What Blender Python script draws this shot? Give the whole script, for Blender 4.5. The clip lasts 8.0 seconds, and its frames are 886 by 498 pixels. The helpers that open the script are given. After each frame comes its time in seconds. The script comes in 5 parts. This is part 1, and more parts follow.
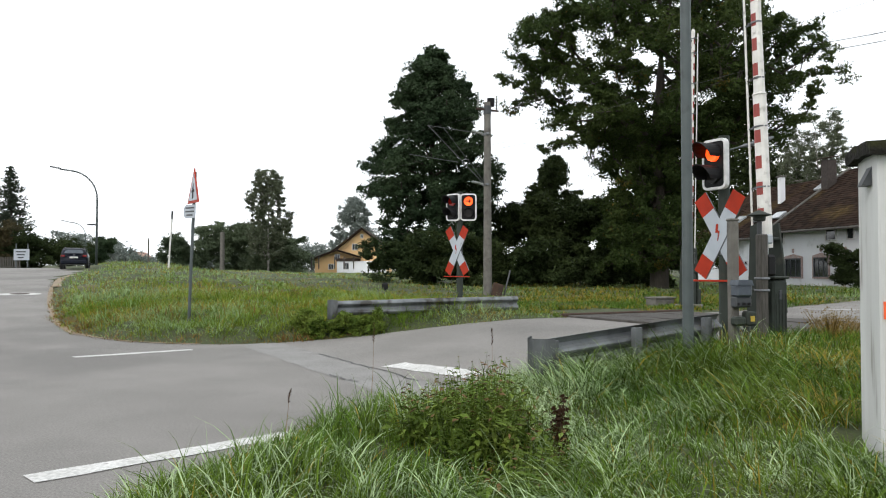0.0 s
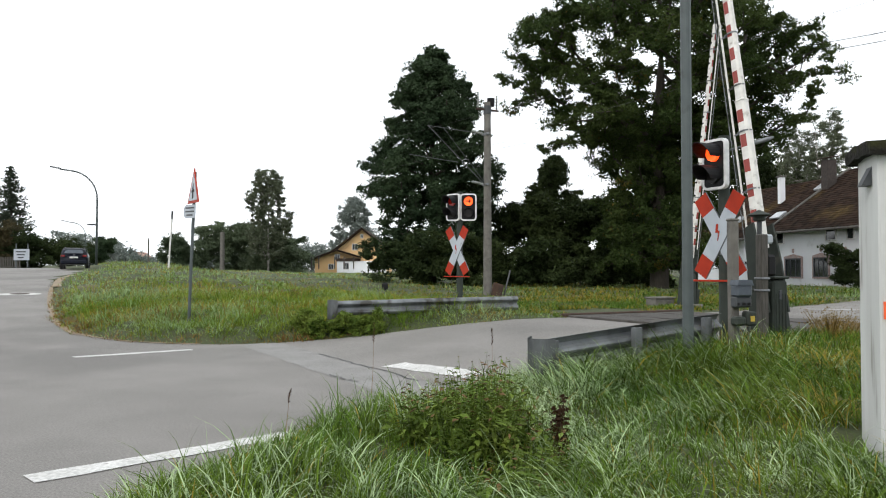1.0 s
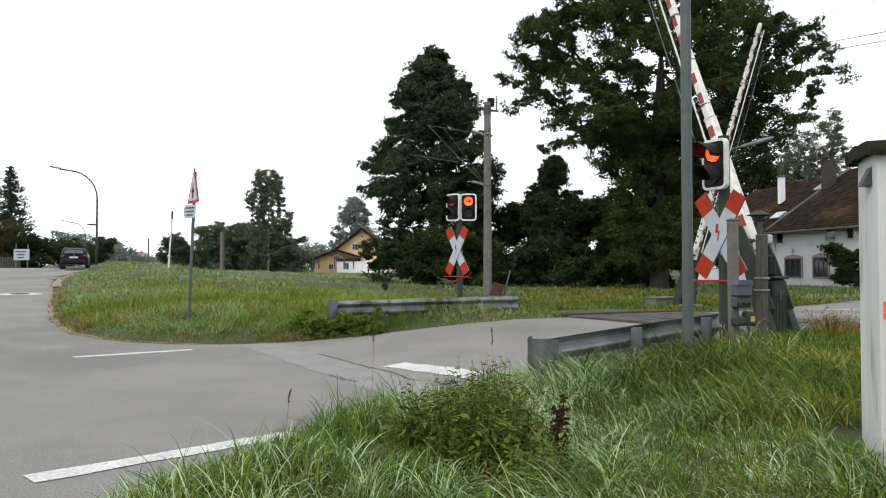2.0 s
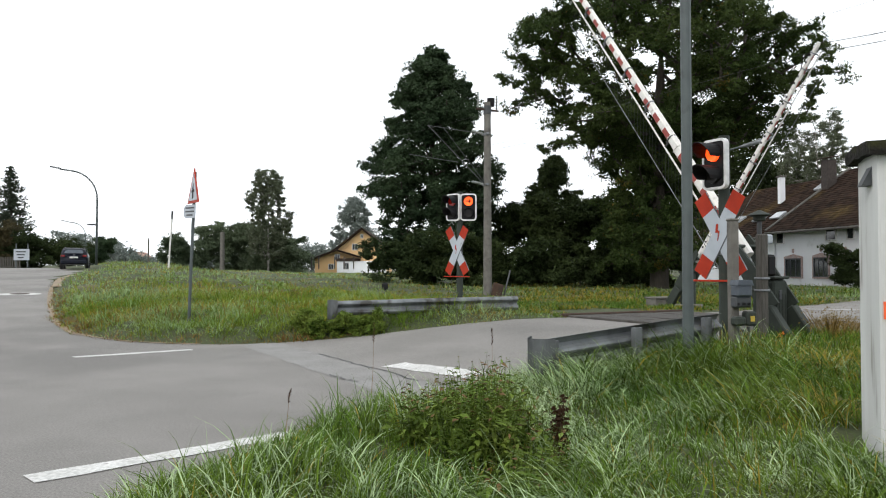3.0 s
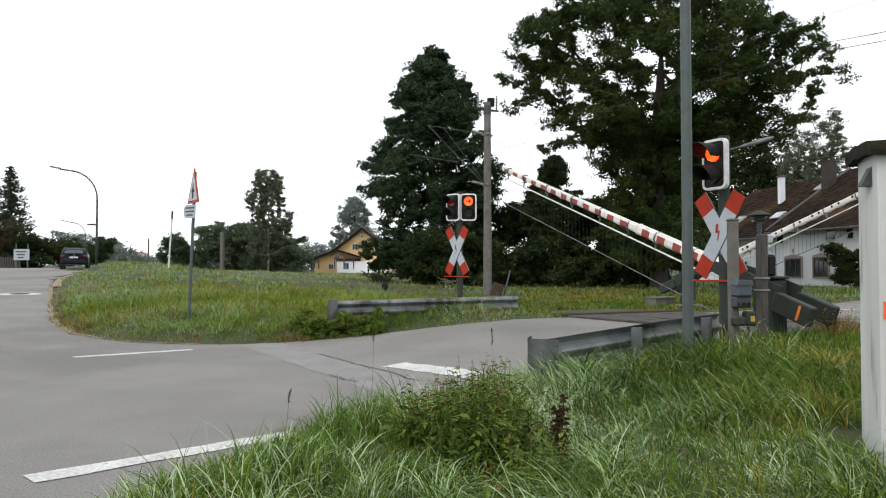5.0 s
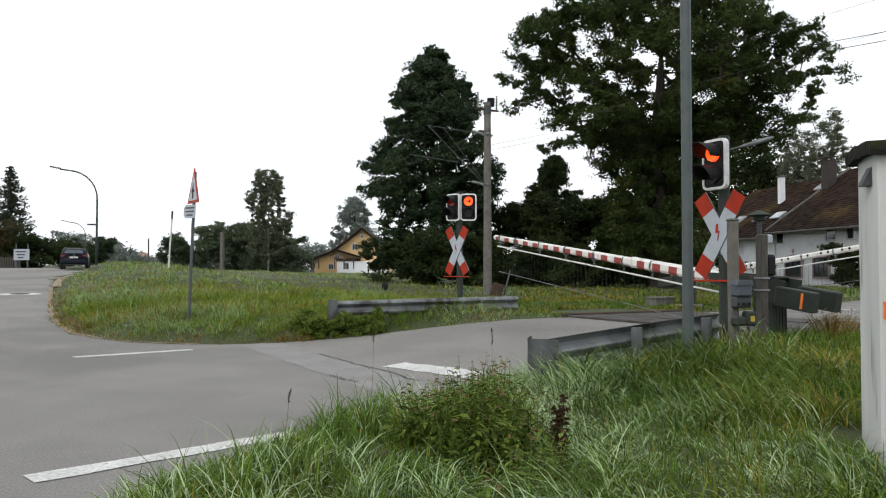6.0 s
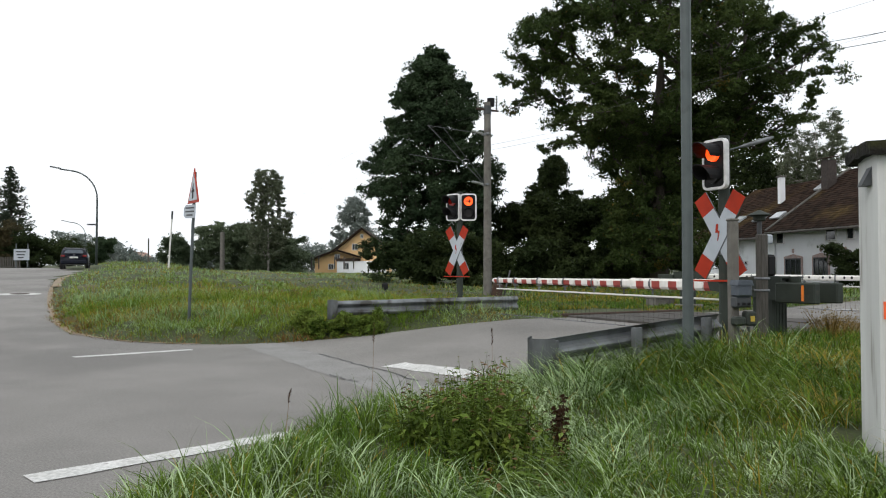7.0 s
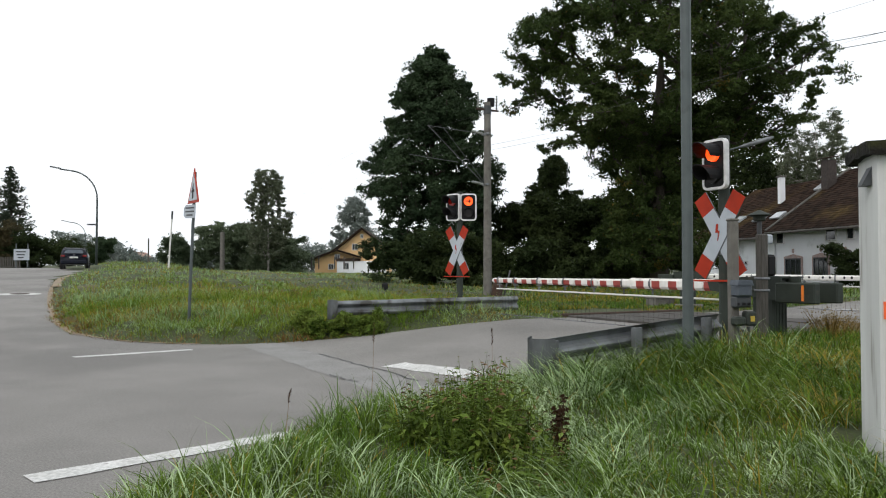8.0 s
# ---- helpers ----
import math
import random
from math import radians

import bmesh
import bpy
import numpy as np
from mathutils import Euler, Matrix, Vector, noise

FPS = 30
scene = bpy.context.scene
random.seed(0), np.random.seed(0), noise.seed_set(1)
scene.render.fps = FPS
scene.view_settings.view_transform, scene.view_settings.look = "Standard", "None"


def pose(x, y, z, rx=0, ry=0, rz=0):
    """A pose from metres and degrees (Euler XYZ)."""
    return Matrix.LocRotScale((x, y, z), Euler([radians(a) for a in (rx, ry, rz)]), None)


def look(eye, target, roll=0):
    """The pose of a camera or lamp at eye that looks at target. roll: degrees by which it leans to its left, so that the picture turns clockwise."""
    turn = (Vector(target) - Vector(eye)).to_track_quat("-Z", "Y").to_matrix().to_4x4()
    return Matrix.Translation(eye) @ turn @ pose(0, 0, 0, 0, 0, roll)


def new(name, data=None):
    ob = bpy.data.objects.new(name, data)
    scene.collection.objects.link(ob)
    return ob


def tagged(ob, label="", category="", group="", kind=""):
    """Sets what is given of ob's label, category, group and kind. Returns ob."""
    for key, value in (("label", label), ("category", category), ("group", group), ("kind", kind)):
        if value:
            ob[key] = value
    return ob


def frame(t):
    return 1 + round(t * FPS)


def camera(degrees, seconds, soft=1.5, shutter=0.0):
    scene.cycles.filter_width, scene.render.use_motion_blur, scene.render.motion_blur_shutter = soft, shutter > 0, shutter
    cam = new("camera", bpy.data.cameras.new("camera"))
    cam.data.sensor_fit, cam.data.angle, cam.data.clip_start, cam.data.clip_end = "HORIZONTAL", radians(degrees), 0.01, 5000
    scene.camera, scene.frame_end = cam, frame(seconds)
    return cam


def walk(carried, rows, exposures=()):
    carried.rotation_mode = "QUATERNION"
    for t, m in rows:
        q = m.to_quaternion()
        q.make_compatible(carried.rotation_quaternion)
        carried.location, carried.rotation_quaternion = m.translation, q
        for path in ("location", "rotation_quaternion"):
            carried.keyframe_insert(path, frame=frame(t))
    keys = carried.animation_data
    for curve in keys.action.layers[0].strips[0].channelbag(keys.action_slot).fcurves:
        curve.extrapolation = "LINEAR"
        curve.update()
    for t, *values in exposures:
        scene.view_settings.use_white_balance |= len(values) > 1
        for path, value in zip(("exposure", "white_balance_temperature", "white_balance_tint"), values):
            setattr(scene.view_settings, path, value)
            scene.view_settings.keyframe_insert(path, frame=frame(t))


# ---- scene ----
from mathutils import geometry

cam = camera(60, 8.0, soft=1.1)
EYE = 1.45
walk(cam, [(0.0, pose(0, 0, EYE, 91.56, 0, 0)), (8.0, pose(0, 0, EYE, 91.56, 0, 0))], [(0.0, -0.1), (3.0, -0.13), (4.5, -0.14), (6.0, -0.38), (8.0, -0.38)])

# ---- light: bright overcast morning ----
world = bpy.data.worlds.new("overcast_sky")
scene.world = world
world.use_nodes = True
wn = world.node_tree
sky = wn.nodes.new("ShaderNodeTexSky")
sky.sky_type, sky.sun_disc = "NISHITA", False
sky.sun_elevation, sky.sun_rotation = radians(38), radians(215)
sky.air_density, sky.dust_density, sky.ozone_density = 1.0, 6.0, 1.0
flat = wn.nodes.new("ShaderNodeMix")
flat.data_type = "RGBA"
flat.inputs[0].default_value = 0.9
flat.inputs[7].default_value = (9.6, 9.95, 10.3, 1)
wn.links.new(sky.outputs[0], flat.inputs[6])
wn.links.new(flat.outputs[2], wn.nodes["Background"].inputs[0])
wn.nodes["Background"].inputs[1].default_value = 0.165
sun = new("sun", bpy.data.lights.new("sun", "SUN"))
sun.data.energy, sun.data.angle, sun.data.color = 1.25, radians(25), (1.0, 0.96, 0.9)
sun.matrix_world = look((0, 0, 60), (-30 * math.sin(radians(215)), -30 * math.cos(radians(215)), 60 - 23.4))
scene.view_settings.exposure = 0.0

# ---- plan: n runs along the side road over the track, a runs along the track ----
N = Vector((0.882, 0.471))
A = Vector((-0.471, 0.882))


def at(n, a):
    """Plan point from distances along the side road and along the track."""
    return (N.x * n + A.x * a, N.y * n + A.y * a)


def smooth(t):
    t = np.clip(t, 0.0, 1.0)
    return t * t * (3 - 2 * t)


ROAD = [(-2.6, -40), (-2.5, -6), (-2.42, 0), (-2.28, 3.0), (-1.88, 5.0), (-1.17, 6.6), (-0.27, 7.75)]
ROAD += [at(n, 7.4) for n in (4.4, 7, 9, 11, 13, 15, 18)] + [at(24, 6.5), at(40, 5)]
ROAD += [at(46, 10), (22, 28), (14.6, 26.4), (11.6, 23.3), (8.6, 20.2), at(14.0, 13.4), at(12, 13.4), at(10.8, 13.45)]
ROAD += [at(9.0, 13.6), at(7.8, 13.8), at(6.5, 14.1), at(5.2, 14.45), at(4.1, 14.9), at(3.2, 15.2), at(2.36, 15.8), at(1.7, 16.5), at(1.25, 17.4), at(0.8, 18.7), at(0.55, 21),
         at(0.5, 23.5), at(0.5, 27.8), at(0.75, 38), at(1.1, 44), at(2.0, 49), at(3.6, 54), at(4.3, 60), at(4.5, 70), at(4.5, 110)]
ROAD += [at(-7.5, 110), at(-7.5, 40), at(-8.5, 28), at(-12, 20), at(-20, 17), at(-60, 17), at(-60, 0), at(-20, 2), (-9, -6), (-9, -40)]
ROAD_NP = np.array(ROAD)


def road_dist(x, y):
    """Signed distance to the road's edge: negative on the asphalt."""
    x, y = np.asarray(x, float), np.asarray(y, float)
    best = np.full(x.shape, 1e9)
    inside = np.zeros(x.shape, bool)
    for (x0, y0), (x1, y1) in zip(ROAD, ROAD[1:] + ROAD[:1]):
        dx, dy = x1 - x0, y1 - y0
        t = np.clip(((x - x0) * dx + (y - y0) * dy) / (dx * dx + dy * dy), 0, 1)
        best = np.minimum(best, np.hypot(x - x0 - t * dx, y - y0 - t * dy))
        if y1 != y0:
            inside ^= ((y0 > y) != (y1 > y)) & (x < (x1 - x0) * (y - y0) / (y1 - y0) + x0)
    return np.where(inside, -best, best)


def base(x, y):
    """Height of the roads: level at the junction, up to the rails, and up the far street to its crest."""
    x, y = np.asarray(x, float), np.asarray(y, float)
    n, a = N.x * x + N.y * y, A.x * x + A.y * y
    rail = 0.42 * smooth((n - 3.5) / 6.0) - 0.3 * smooth((n - 15) / 7) * smooth((a - 25) / 20)
    up = np.minimum(a, 58.0) + 6.0 * (1 - np.exp(-np.maximum(a - 58.0, 0) / 6.0))
    rise = 0.0345 * np.where(up < 14, 0.0, np.where(up < 20, (up - 14) ** 2 / 12, up - 17))
    field = 1 - 0.43 * smooth((n - 5.0) / 8.0)
    return rail + rise * field * (1 - smooth((n - 3.0) / 6.5) * (1 - smooth((a - 20) / 25)))


def ground_z(x, y):
    x, y = np.asarray(x, float), np.asarray(y, float)
    d = road_dist(x, y)
    n = N.x * np.asarray(x) + N.y * np.asarray(y)
    a = A.x * np.asarray(x) + A.y * np.asarray(y)
    verge = 0.24 * smooth(d / 0.9) * (1 - 0.9 * smooth((n - 8.0) / 2.0))
    isle = 0.16 * smooth((d - 0.8) / 2.5) * smooth((a - 14) / 2) * (1 - smooth((n - 3.5) / 4.0))
    hum = np.sin(1.7 * x + 0.6 * y + 1) * np.sin(1.3 * y - 0.5 * x) + 0.6 * np.sin(3.1 * x - 1.2 * y) * np.sin(2.7 * y + 0.8 * x)
    hum = 0.075 * hum * smooth((d - 0.3) / 1.2) * smooth((a - 15) / 2) * (1 - smooth((n - 7) / 4))
    tuft = np.sin(4.9 * x + 1.4 * y) * np.sin(4.1 * y - 1.2 * x + 0.5) + 0.6 * np.sin(2.6 * x - 2.1 * y)
    hum = hum + 0.055 * tuft * smooth((d - 0.2) / 0.7) * (1 - smooth((a - 6.5) / 1.0)) * (1 - smooth((n - 6) / 1.5)) * smooth((y - 2) / 1.5)
    z = base(x, y) + np.where(d > 0, 0.012 + verge + isle + hum, -0.09 * smooth(-d / 0.35))
    return z


def gz(x, y):
    return float(ground_z(np.array([x]), np.array([y]))[0])

# ---- materials ----
def mat(name, color, color2=None, scale=8.0, rough=0.7, metal=0.0, bump=0.0, bump_scale=60.0, wear=None, wear_scale=2.0, wear_at=0.58, random_tint=0.0,
        emit=None, strength=0.0, coords="Object", stretch=(1, 1, 1), island=False, spec=0.5, speckle=0.0):
    """Two colours mixed by noise, stains of a third one, and a fine relief."""
    m = bpy.data.materials.new(name)
    m.use_nodes = True
    nt = m.node_tree
    bsdf = nt.nodes["Principled BSDF"]
    bsdf.inputs["Roughness"].default_value, bsdf.inputs["Metallic"].default_value = rough, metal
    bsdf.inputs["Specular IOR Level"].default_value = spec
    co = nt.nodes.new("ShaderNodeTexCoord")
    mp = nt.nodes.new("ShaderNodeMapping")
    mp.inputs["Scale"].default_value = stretch
    nt.links.new(co.outputs[coords], mp.inputs[0])

    def tex(sc, detail=5.0):
        t = nt.nodes.new("ShaderNodeTexNoise")
        t.inputs["Scale"].default_value, t.inputs["Detail"].default_value = sc, detail
        nt.links.new(mp.outputs[0], t.inputs["Vector"])
        return t

    def ramp(src, lo, hi):
        r = nt.nodes.new("ShaderNodeMapRange")
        r.inputs[1].default_value, r.inputs[2].default_value = lo, hi
        nt.links.new(src, r.inputs[0])
        return r.outputs[0]

    def mix(fac, one, two, mode="MIX"):
        x = nt.nodes.new("ShaderNodeMix")
        x.data_type, x.blend_type = "RGBA", mode
        for sock, val in ((x.inputs[0], fac), (x.inputs[6], one), (x.inputs[7], two)):
            if isinstance(val, bpy.types.NodeSocket):
                nt.links.new(val, sock)
            elif isinstance(val, (int, float)):
                sock.default_value = val
            else:
                sock.default_value = (*val, 1)
        return x.outputs[2]

    color2 = color2 or tuple(c * 0.75 for c in color)
    col = mix(ramp(tex(scale).outputs[0], 0.35, 0.65), color, color2)
    if wear:
        col = mix(ramp(tex(wear_scale, 8.0).outputs[0], wear_at, wear_at + 0.12), col, wear)
    if speckle:
        col = mix(ramp(tex(speckle, 2.0).outputs[0], 0.3, 0.7), col, (0.62, 0.62, 0.62), "MULTIPLY")
    if random_tint:
        if island:
            info = nt.nodes.new("ShaderNodeNewGeometry").outputs["Random Per Island"]
        else:
            info = nt.nodes.new("ShaderNodeObjectInfo").outputs["Random"]
        v = nt.nodes.new("ShaderNodeMapRange")
        v.inputs[3].default_value, v.inputs[4].default_value = 1 - random_tint, 1 + random_tint
        nt.links.new(info, v.inputs[0])
        hsv = nt.nodes.new("ShaderNodeHueSaturation")
        nt.links.new(v.outputs[0], hsv.inputs["Value"])
        nt.links.new(col, hsv.inputs["Color"])
        col = hsv.outputs[0]
    nt.links.new(col, bsdf.inputs["Base Color"])
    if bump:
        b = nt.nodes.new("ShaderNodeBump")
        b.inputs["Strength"].default_value, b.inputs["Distance"].default_value = bump, 0.02
        nt.links.new(tex(bump_scale, 6.0).outputs[0], b.inputs["Height"])
        nt.links.new(b.outputs[0], bsdf.inputs["Normal"])
    if emit:
        bsdf.inputs["Emission Color"].default_value = (*emit, 1)
        bsdf.inputs["Emission Strength"].default_value = strength
    return m


def leaf_mat(name, dark, light, scale=0.6, tint=0.35, rough=0.65, trans=0.22):
    m = mat(name, dark, light, scale=scale, rough=rough, random_tint=tint, island=True, spec=0.12)
    nt = m.node_tree
    bsdf = nt.nodes["Principled BSDF"]
    tr = nt.nodes.new("ShaderNodeBsdfTranslucent")
    mx = nt.nodes.new("ShaderNodeMixShader")
    mx.inputs[0].default_value = trans
    nt.links.new(bsdf.inputs["Base Color"].links[0].from_socket, tr.inputs[0])
    nt.links.new(bsdf.outputs[0], mx.inputs[1])
    nt.links.new(tr.outputs[0], mx.inputs[2])
    nt.links.new(mx.outputs[0], nt.nodes["Material Output"].inputs[0])
    return m


M = {}
M["soil"] = mat("soil_and_thatch", (0.03, 0.045, 0.012), (0.048, 0.056, 0.018), scale=3, rough=0.95, bump=0.8, bump_scale=25, wear=(0.12, 0.1, 0.04), wear_scale=0.5, wear_at=0.6)
M["asphalt"] = mat("worn_asphalt", (0.22, 0.21, 0.196), (0.27, 0.258, 0.242), scale=0.6, rough=0.85, bump=0.5, bump_scale=240, wear=(0.185, 0.177, 0.166), wear_scale=0.2, wear_at=0.5, speckle=55.0)
M["patch"] = mat("patched_asphalt", (0.235, 0.23, 0.22), (0.28, 0.275, 0.265), scale=2.0, rough=0.85, bump=0.4, bump_scale=200, speckle=60.0)
M["tar"] = mat("tar_seam", (0.04, 0.04, 0.04), rough=0.6)
M["marking"] = mat("road_paint", (0.68, 0.68, 0.66), (0.56, 0.56, 0.54), scale=3, rough=0.75, wear=(0.3, 0.29, 0.275), wear_scale=9, wear_at=0.64, speckle=30.0)
M["pale_paving"] = mat("sandy_path", (0.25, 0.19, 0.12), (0.18, 0.14, 0.09), scale=3, rough=0.85)
M["zinc"] = mat("weathered_zinc", (0.2, 0.215, 0.225), (0.105, 0.112, 0.118), scale=4, rough=0.5, metal=0.4, bump=0.2, bump_scale=30, wear=(0.05, 0.047, 0.042), wear_scale=3, wear_at=0.52, stretch=(1, 1, 0.5))
M["zinc_post"] = mat("galvanised_tube", (0.082, 0.1, 0.101), (0.062, 0.076, 0.078), scale=4, rough=0.55, metal=0.3, wear=(0.05, 0.058, 0.058), wear_scale=6, wear_at=0.6)
M["white"] = mat("white_enamel", (0.68, 0.67, 0.64), (0.57, 0.56, 0.53), scale=9, rough=0.5, wear=(0.3, 0.28, 0.25), wear_scale=8, wear_at=0.6)
M["red"] = mat("faded_red_paint", (0.27, 0.036, 0.026), (0.22, 0.03, 0.022), scale=9, rough=0.45, wear=(0.33, 0.1, 0.075), wear_scale=8, wear_at=0.66)
M["signal_red"] = mat("orange_red_sheeting", (0.35, 0.027, 0.007), (0.28, 0.022, 0.007), scale=7, rough=0.55, spec=0.2)
M["sheet_white"] = mat("grey_white_sheeting", (0.37, 0.405, 0.45), (0.32, 0.355, 0.395), scale=5, rough=0.5, wear=(0.26, 0.28, 0.3), wear_scale=9, wear_at=0.62)
M["grey_green"] = mat("grey_green_paint", (0.03, 0.038, 0.031), (0.02, 0.026, 0.021), scale=4, rough=0.65, spec=0.3, wear=(0.05, 0.05, 0.04), wear_scale=4, wear_at=0.6, bump=0.1)
M["dark_box"] = mat("dark_grey_housing", (0.045, 0.05, 0.055), (0.03, 0.034, 0.038), scale=6, rough=0.55)
M["black"] = mat("black_plastic", (0.012, 0.012, 0.013), rough=0.65, spec=0.2)
M["lens_red"] = mat("dark_red_lens", (0.3, 0.012, 0.008), rough=0.15)
M["lens_dark"] = mat("unlit_lens", (0.012, 0.01, 0.009), rough=0.35, spec=0.25)
M["lens_amber"] = mat("lit_amber_lens", (0.9, 0.2, 0.03), rough=0.3, emit=(1.0, 0.068, 0.008), strength=2.2)
M["deck"] = mat("crossing_deck", (0.06, 0.055, 0.05), (0.036, 0.033, 0.029), scale=4, rough=0.9, bump=0.4, wear=(0.08, 0.072, 0.062), wear_scale=3)
M["dark_steel"] = mat("dark_galvanised_tube", (0.1, 0.105, 0.11), (0.07, 0.075, 0.08), scale=6, rough=0.6, metal=0.3)
M["chimney_brick"] = mat("chimney_brick", (0.06, 0.048, 0.043), (0.038, 0.031, 0.028), scale=9, rough=0.9, bump=0.4, bump_scale=18)
M["concrete"] = mat("weathered_concrete", (0.15, 0.142, 0.128), (0.1, 0.095, 0.085), scale=5, rough=0.9, bump=0.4, bump_scale=50, wear=(0.06, 0.058, 0.05), wear_scale=2.5, wear_at=0.6)
M["old_wood"] = mat("grey_weathered_wood", (0.085, 0.079, 0.07), (0.05, 0.047, 0.041), scale=10, rough=0.9, bump=0.5, bump_scale=30, stretch=(4, 4, 0.5))
M["steel_rust"] = mat("rusty_steel", (0.06, 0.036, 0.025), (0.038, 0.027, 0.021), scale=8, rough=0.85, spec=0.25)
M["rail_top"] = mat("polished_rail", (0.45, 0.44, 0.43), rough=0.3, metal=0.9)
M["plaster"] = mat("white_plaster", (0.85, 0.87, 0.9), (0.8, 0.82, 0.85), scale=0.8, rough=0.9, wear=(0.5, 0.51, 0.52), wear_scale=0.6, wear_at=0.62, bump=0.1)
M["hut_wall"] = mat("stained_white_render", (0.52, 0.53, 0.52), (0.45, 0.455, 0.445), scale=3, rough=0.9, wear=(0.27, 0.265, 0.245), wear_scale=4, wear_at=0.6, bump=0.2, stretch=(2, 2, 0.3))
M["yellow_plaster"] = mat("ochre_plaster", (0.74, 0.5, 0.26), (0.68, 0.45, 0.22), scale=0.5, rough=0.9)
M["pink_trim"] = mat("pink_brick_trim", (0.34, 0.22, 0.2), (0.42, 0.36, 0.35), scale=6, rough=0.85)
M["roof"] = mat("brown_roof_tiles", (0.045, 0.028, 0.02), (0.03, 0.02, 0.015), scale=1.2, rough=0.95, spec=0.15, wear=(0.06, 0.05, 0.022), wear_scale=0.5, wear_at=0.58, bump=0.5, bump_scale=12, random_tint=0.22)
M["roof_tile"] = mat("old_roof_tiles", (0.04, 0.024, 0.017), (0.024, 0.016, 0.012), scale=1.6, rough=0.95, wear=(0.075, 0.05, 0.02), wear_scale=0.35, wear_at=0.54, bump=0.5, bump_scale=12, random_tint=0.45, island=True, spec=0.08)
M["moss"] = mat("mossy_roof_slab", (0.02, 0.018, 0.016), (0.012, 0.012, 0.01), scale=12, rough=0.95, spec=0.15, bump=0.9, bump_scale=30, wear=(0.032, 0.034, 0.014), wear_scale=8, wear_at=0.58)
M["orange_red"] = mat("orange_red_patch", (0.8, 0.12, 0.03), rough=0.5)
M["blue_grey"] = mat("blue_grey_lid", (0.06, 0.074, 0.094), (0.045, 0.056, 0.072), scale=12, rough=0.55)
M["yellow_label"] = mat("yellow_label", (0.5, 0.36, 0.04), rough=0.6)
M["window"] = mat("dark_window_glass", (0.025, 0.03, 0.035), rough=0.08, spec=0.7)
M["frame_white"] = mat("white_window_frame", (0.7, 0.7, 0.7), rough=0.6)
# pale base colour carries the sky's reflection in the skylights
M["skylight"] = mat("skylight_glass_sky_tone", (0.5, 0.53, 0.56), rough=0.1, spec=1.0)
M["car_paint"] = mat("dark_blue_car_paint", (0.004, 0.006, 0.014), rough=0.28, spec=0.22)
M["car_glass"] = mat("car_glass", (0.11, 0.125, 0.14), rough=0.05, metal=0.85)
M["tail"] = mat("tail_light", (0.2, 0.012, 0.012), rough=0.25)
M["tyre"] = mat("tyre_rubber", (0.02, 0.02, 0.02), rough=0.8)
M["plate"] = mat("pale_plate", (0.6, 0.6, 0.58), rough=0.5)
M["bark"] = mat("tree_bark", (0.055, 0.045, 0.036), (0.035, 0.03, 0.024), scale=9, rough=0.95, bump=0.8, bump_scale=15, stretch=(3, 3, 0.6))
M["birch_bark"] = mat("birch_bark", (0.4, 0.39, 0.36), (0.1, 0.09, 0.08), scale=6, rough=0.9)
M["oak_leaf"] = leaf_mat("oak_leaves", (0.034, 0.056, 0.015), (0.056, 0.078, 0.022), scale=0.35, trans=0.28)
M["oak_gold"] = leaf_mat("yellowing_leaves", (0.1, 0.085, 0.018), (0.13, 0.1, 0.02), scale=0.6)
M["dark_leaf"] = leaf_mat("dark_leaves", (0.028, 0.05, 0.025), (0.05, 0.077, 0.037), scale=0.3)
M["hedge_leaf"] = leaf_mat("hedge_leaves", (0.022, 0.036, 0.012), (0.04, 0.056, 0.018), scale=0.4, trans=0.16)
M["birch_leaf"] = leaf_mat("birch_leaves", (0.1, 0.12, 0.075), (0.13, 0.15, 0.095), scale=0.5)
# morning haze is mixed into the next two leaf colours; the air is clear
M["hazed_far_leaf"] = leaf_mat("haze_tinted_far_leaves", (0.08, 0.112, 0.066), (0.115, 0.147, 0.086), scale=0.2)
M["haze_leaf"] = leaf_mat("leaves_paled_for_haze", (0.16, 0.19, 0.17), (0.19, 0.22, 0.2), scale=0.2)
M["weed_leaf"] = leaf_mat("weed_leaves", (0.07, 0.12, 0.018), (0.13, 0.17, 0.03), scale=3, tint=0.5)
M["dock"] = leaf_mat("brown_dock_seed", (0.032, 0.017, 0.01), (0.055, 0.028, 0.015), scale=9)
M["grass"] = leaf_mat("fresh_grass", (0.05, 0.105, 0.01), (0.095, 0.145, 0.016), scale=0.9, tint=0.55, trans=0.18)
M["meadow"] = leaf_mat("meadow_grass", (0.115, 0.19, 0.02), (0.195, 0.245, 0.034), scale=0.5, tint=0.35, trans=0.35)
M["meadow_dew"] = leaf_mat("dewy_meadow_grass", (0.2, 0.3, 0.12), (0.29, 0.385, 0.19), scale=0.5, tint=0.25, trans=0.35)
M["grass_dew"] = leaf_mat("dewy_grass", (0.2, 0.295, 0.13), (0.35, 0.44, 0.25), scale=0.9, tint=0.5, rough=0.4, trans=0.12)
M["grass_dry"] = leaf_mat("yellowed_grass", (0.21, 0.17, 0.02), (0.27, 0.195, 0.03), scale=1.5, tint=0.4)
M["grass_dead"] = leaf_mat("dead_brown_grass", (0.17, 0.1, 0.028), (0.22, 0.13, 0.04), scale=2, tint=0.35)
M["herb_tip"] = leaf_mat("reddish_herb_tips", (0.11, 0.065, 0.03), (0.15, 0.095, 0.04), scale=5)
M["copper_leaf"] = leaf_mat("brownish_leaves", (0.05, 0.045, 0.022), (0.075, 0.062, 0.03), scale=0.4)
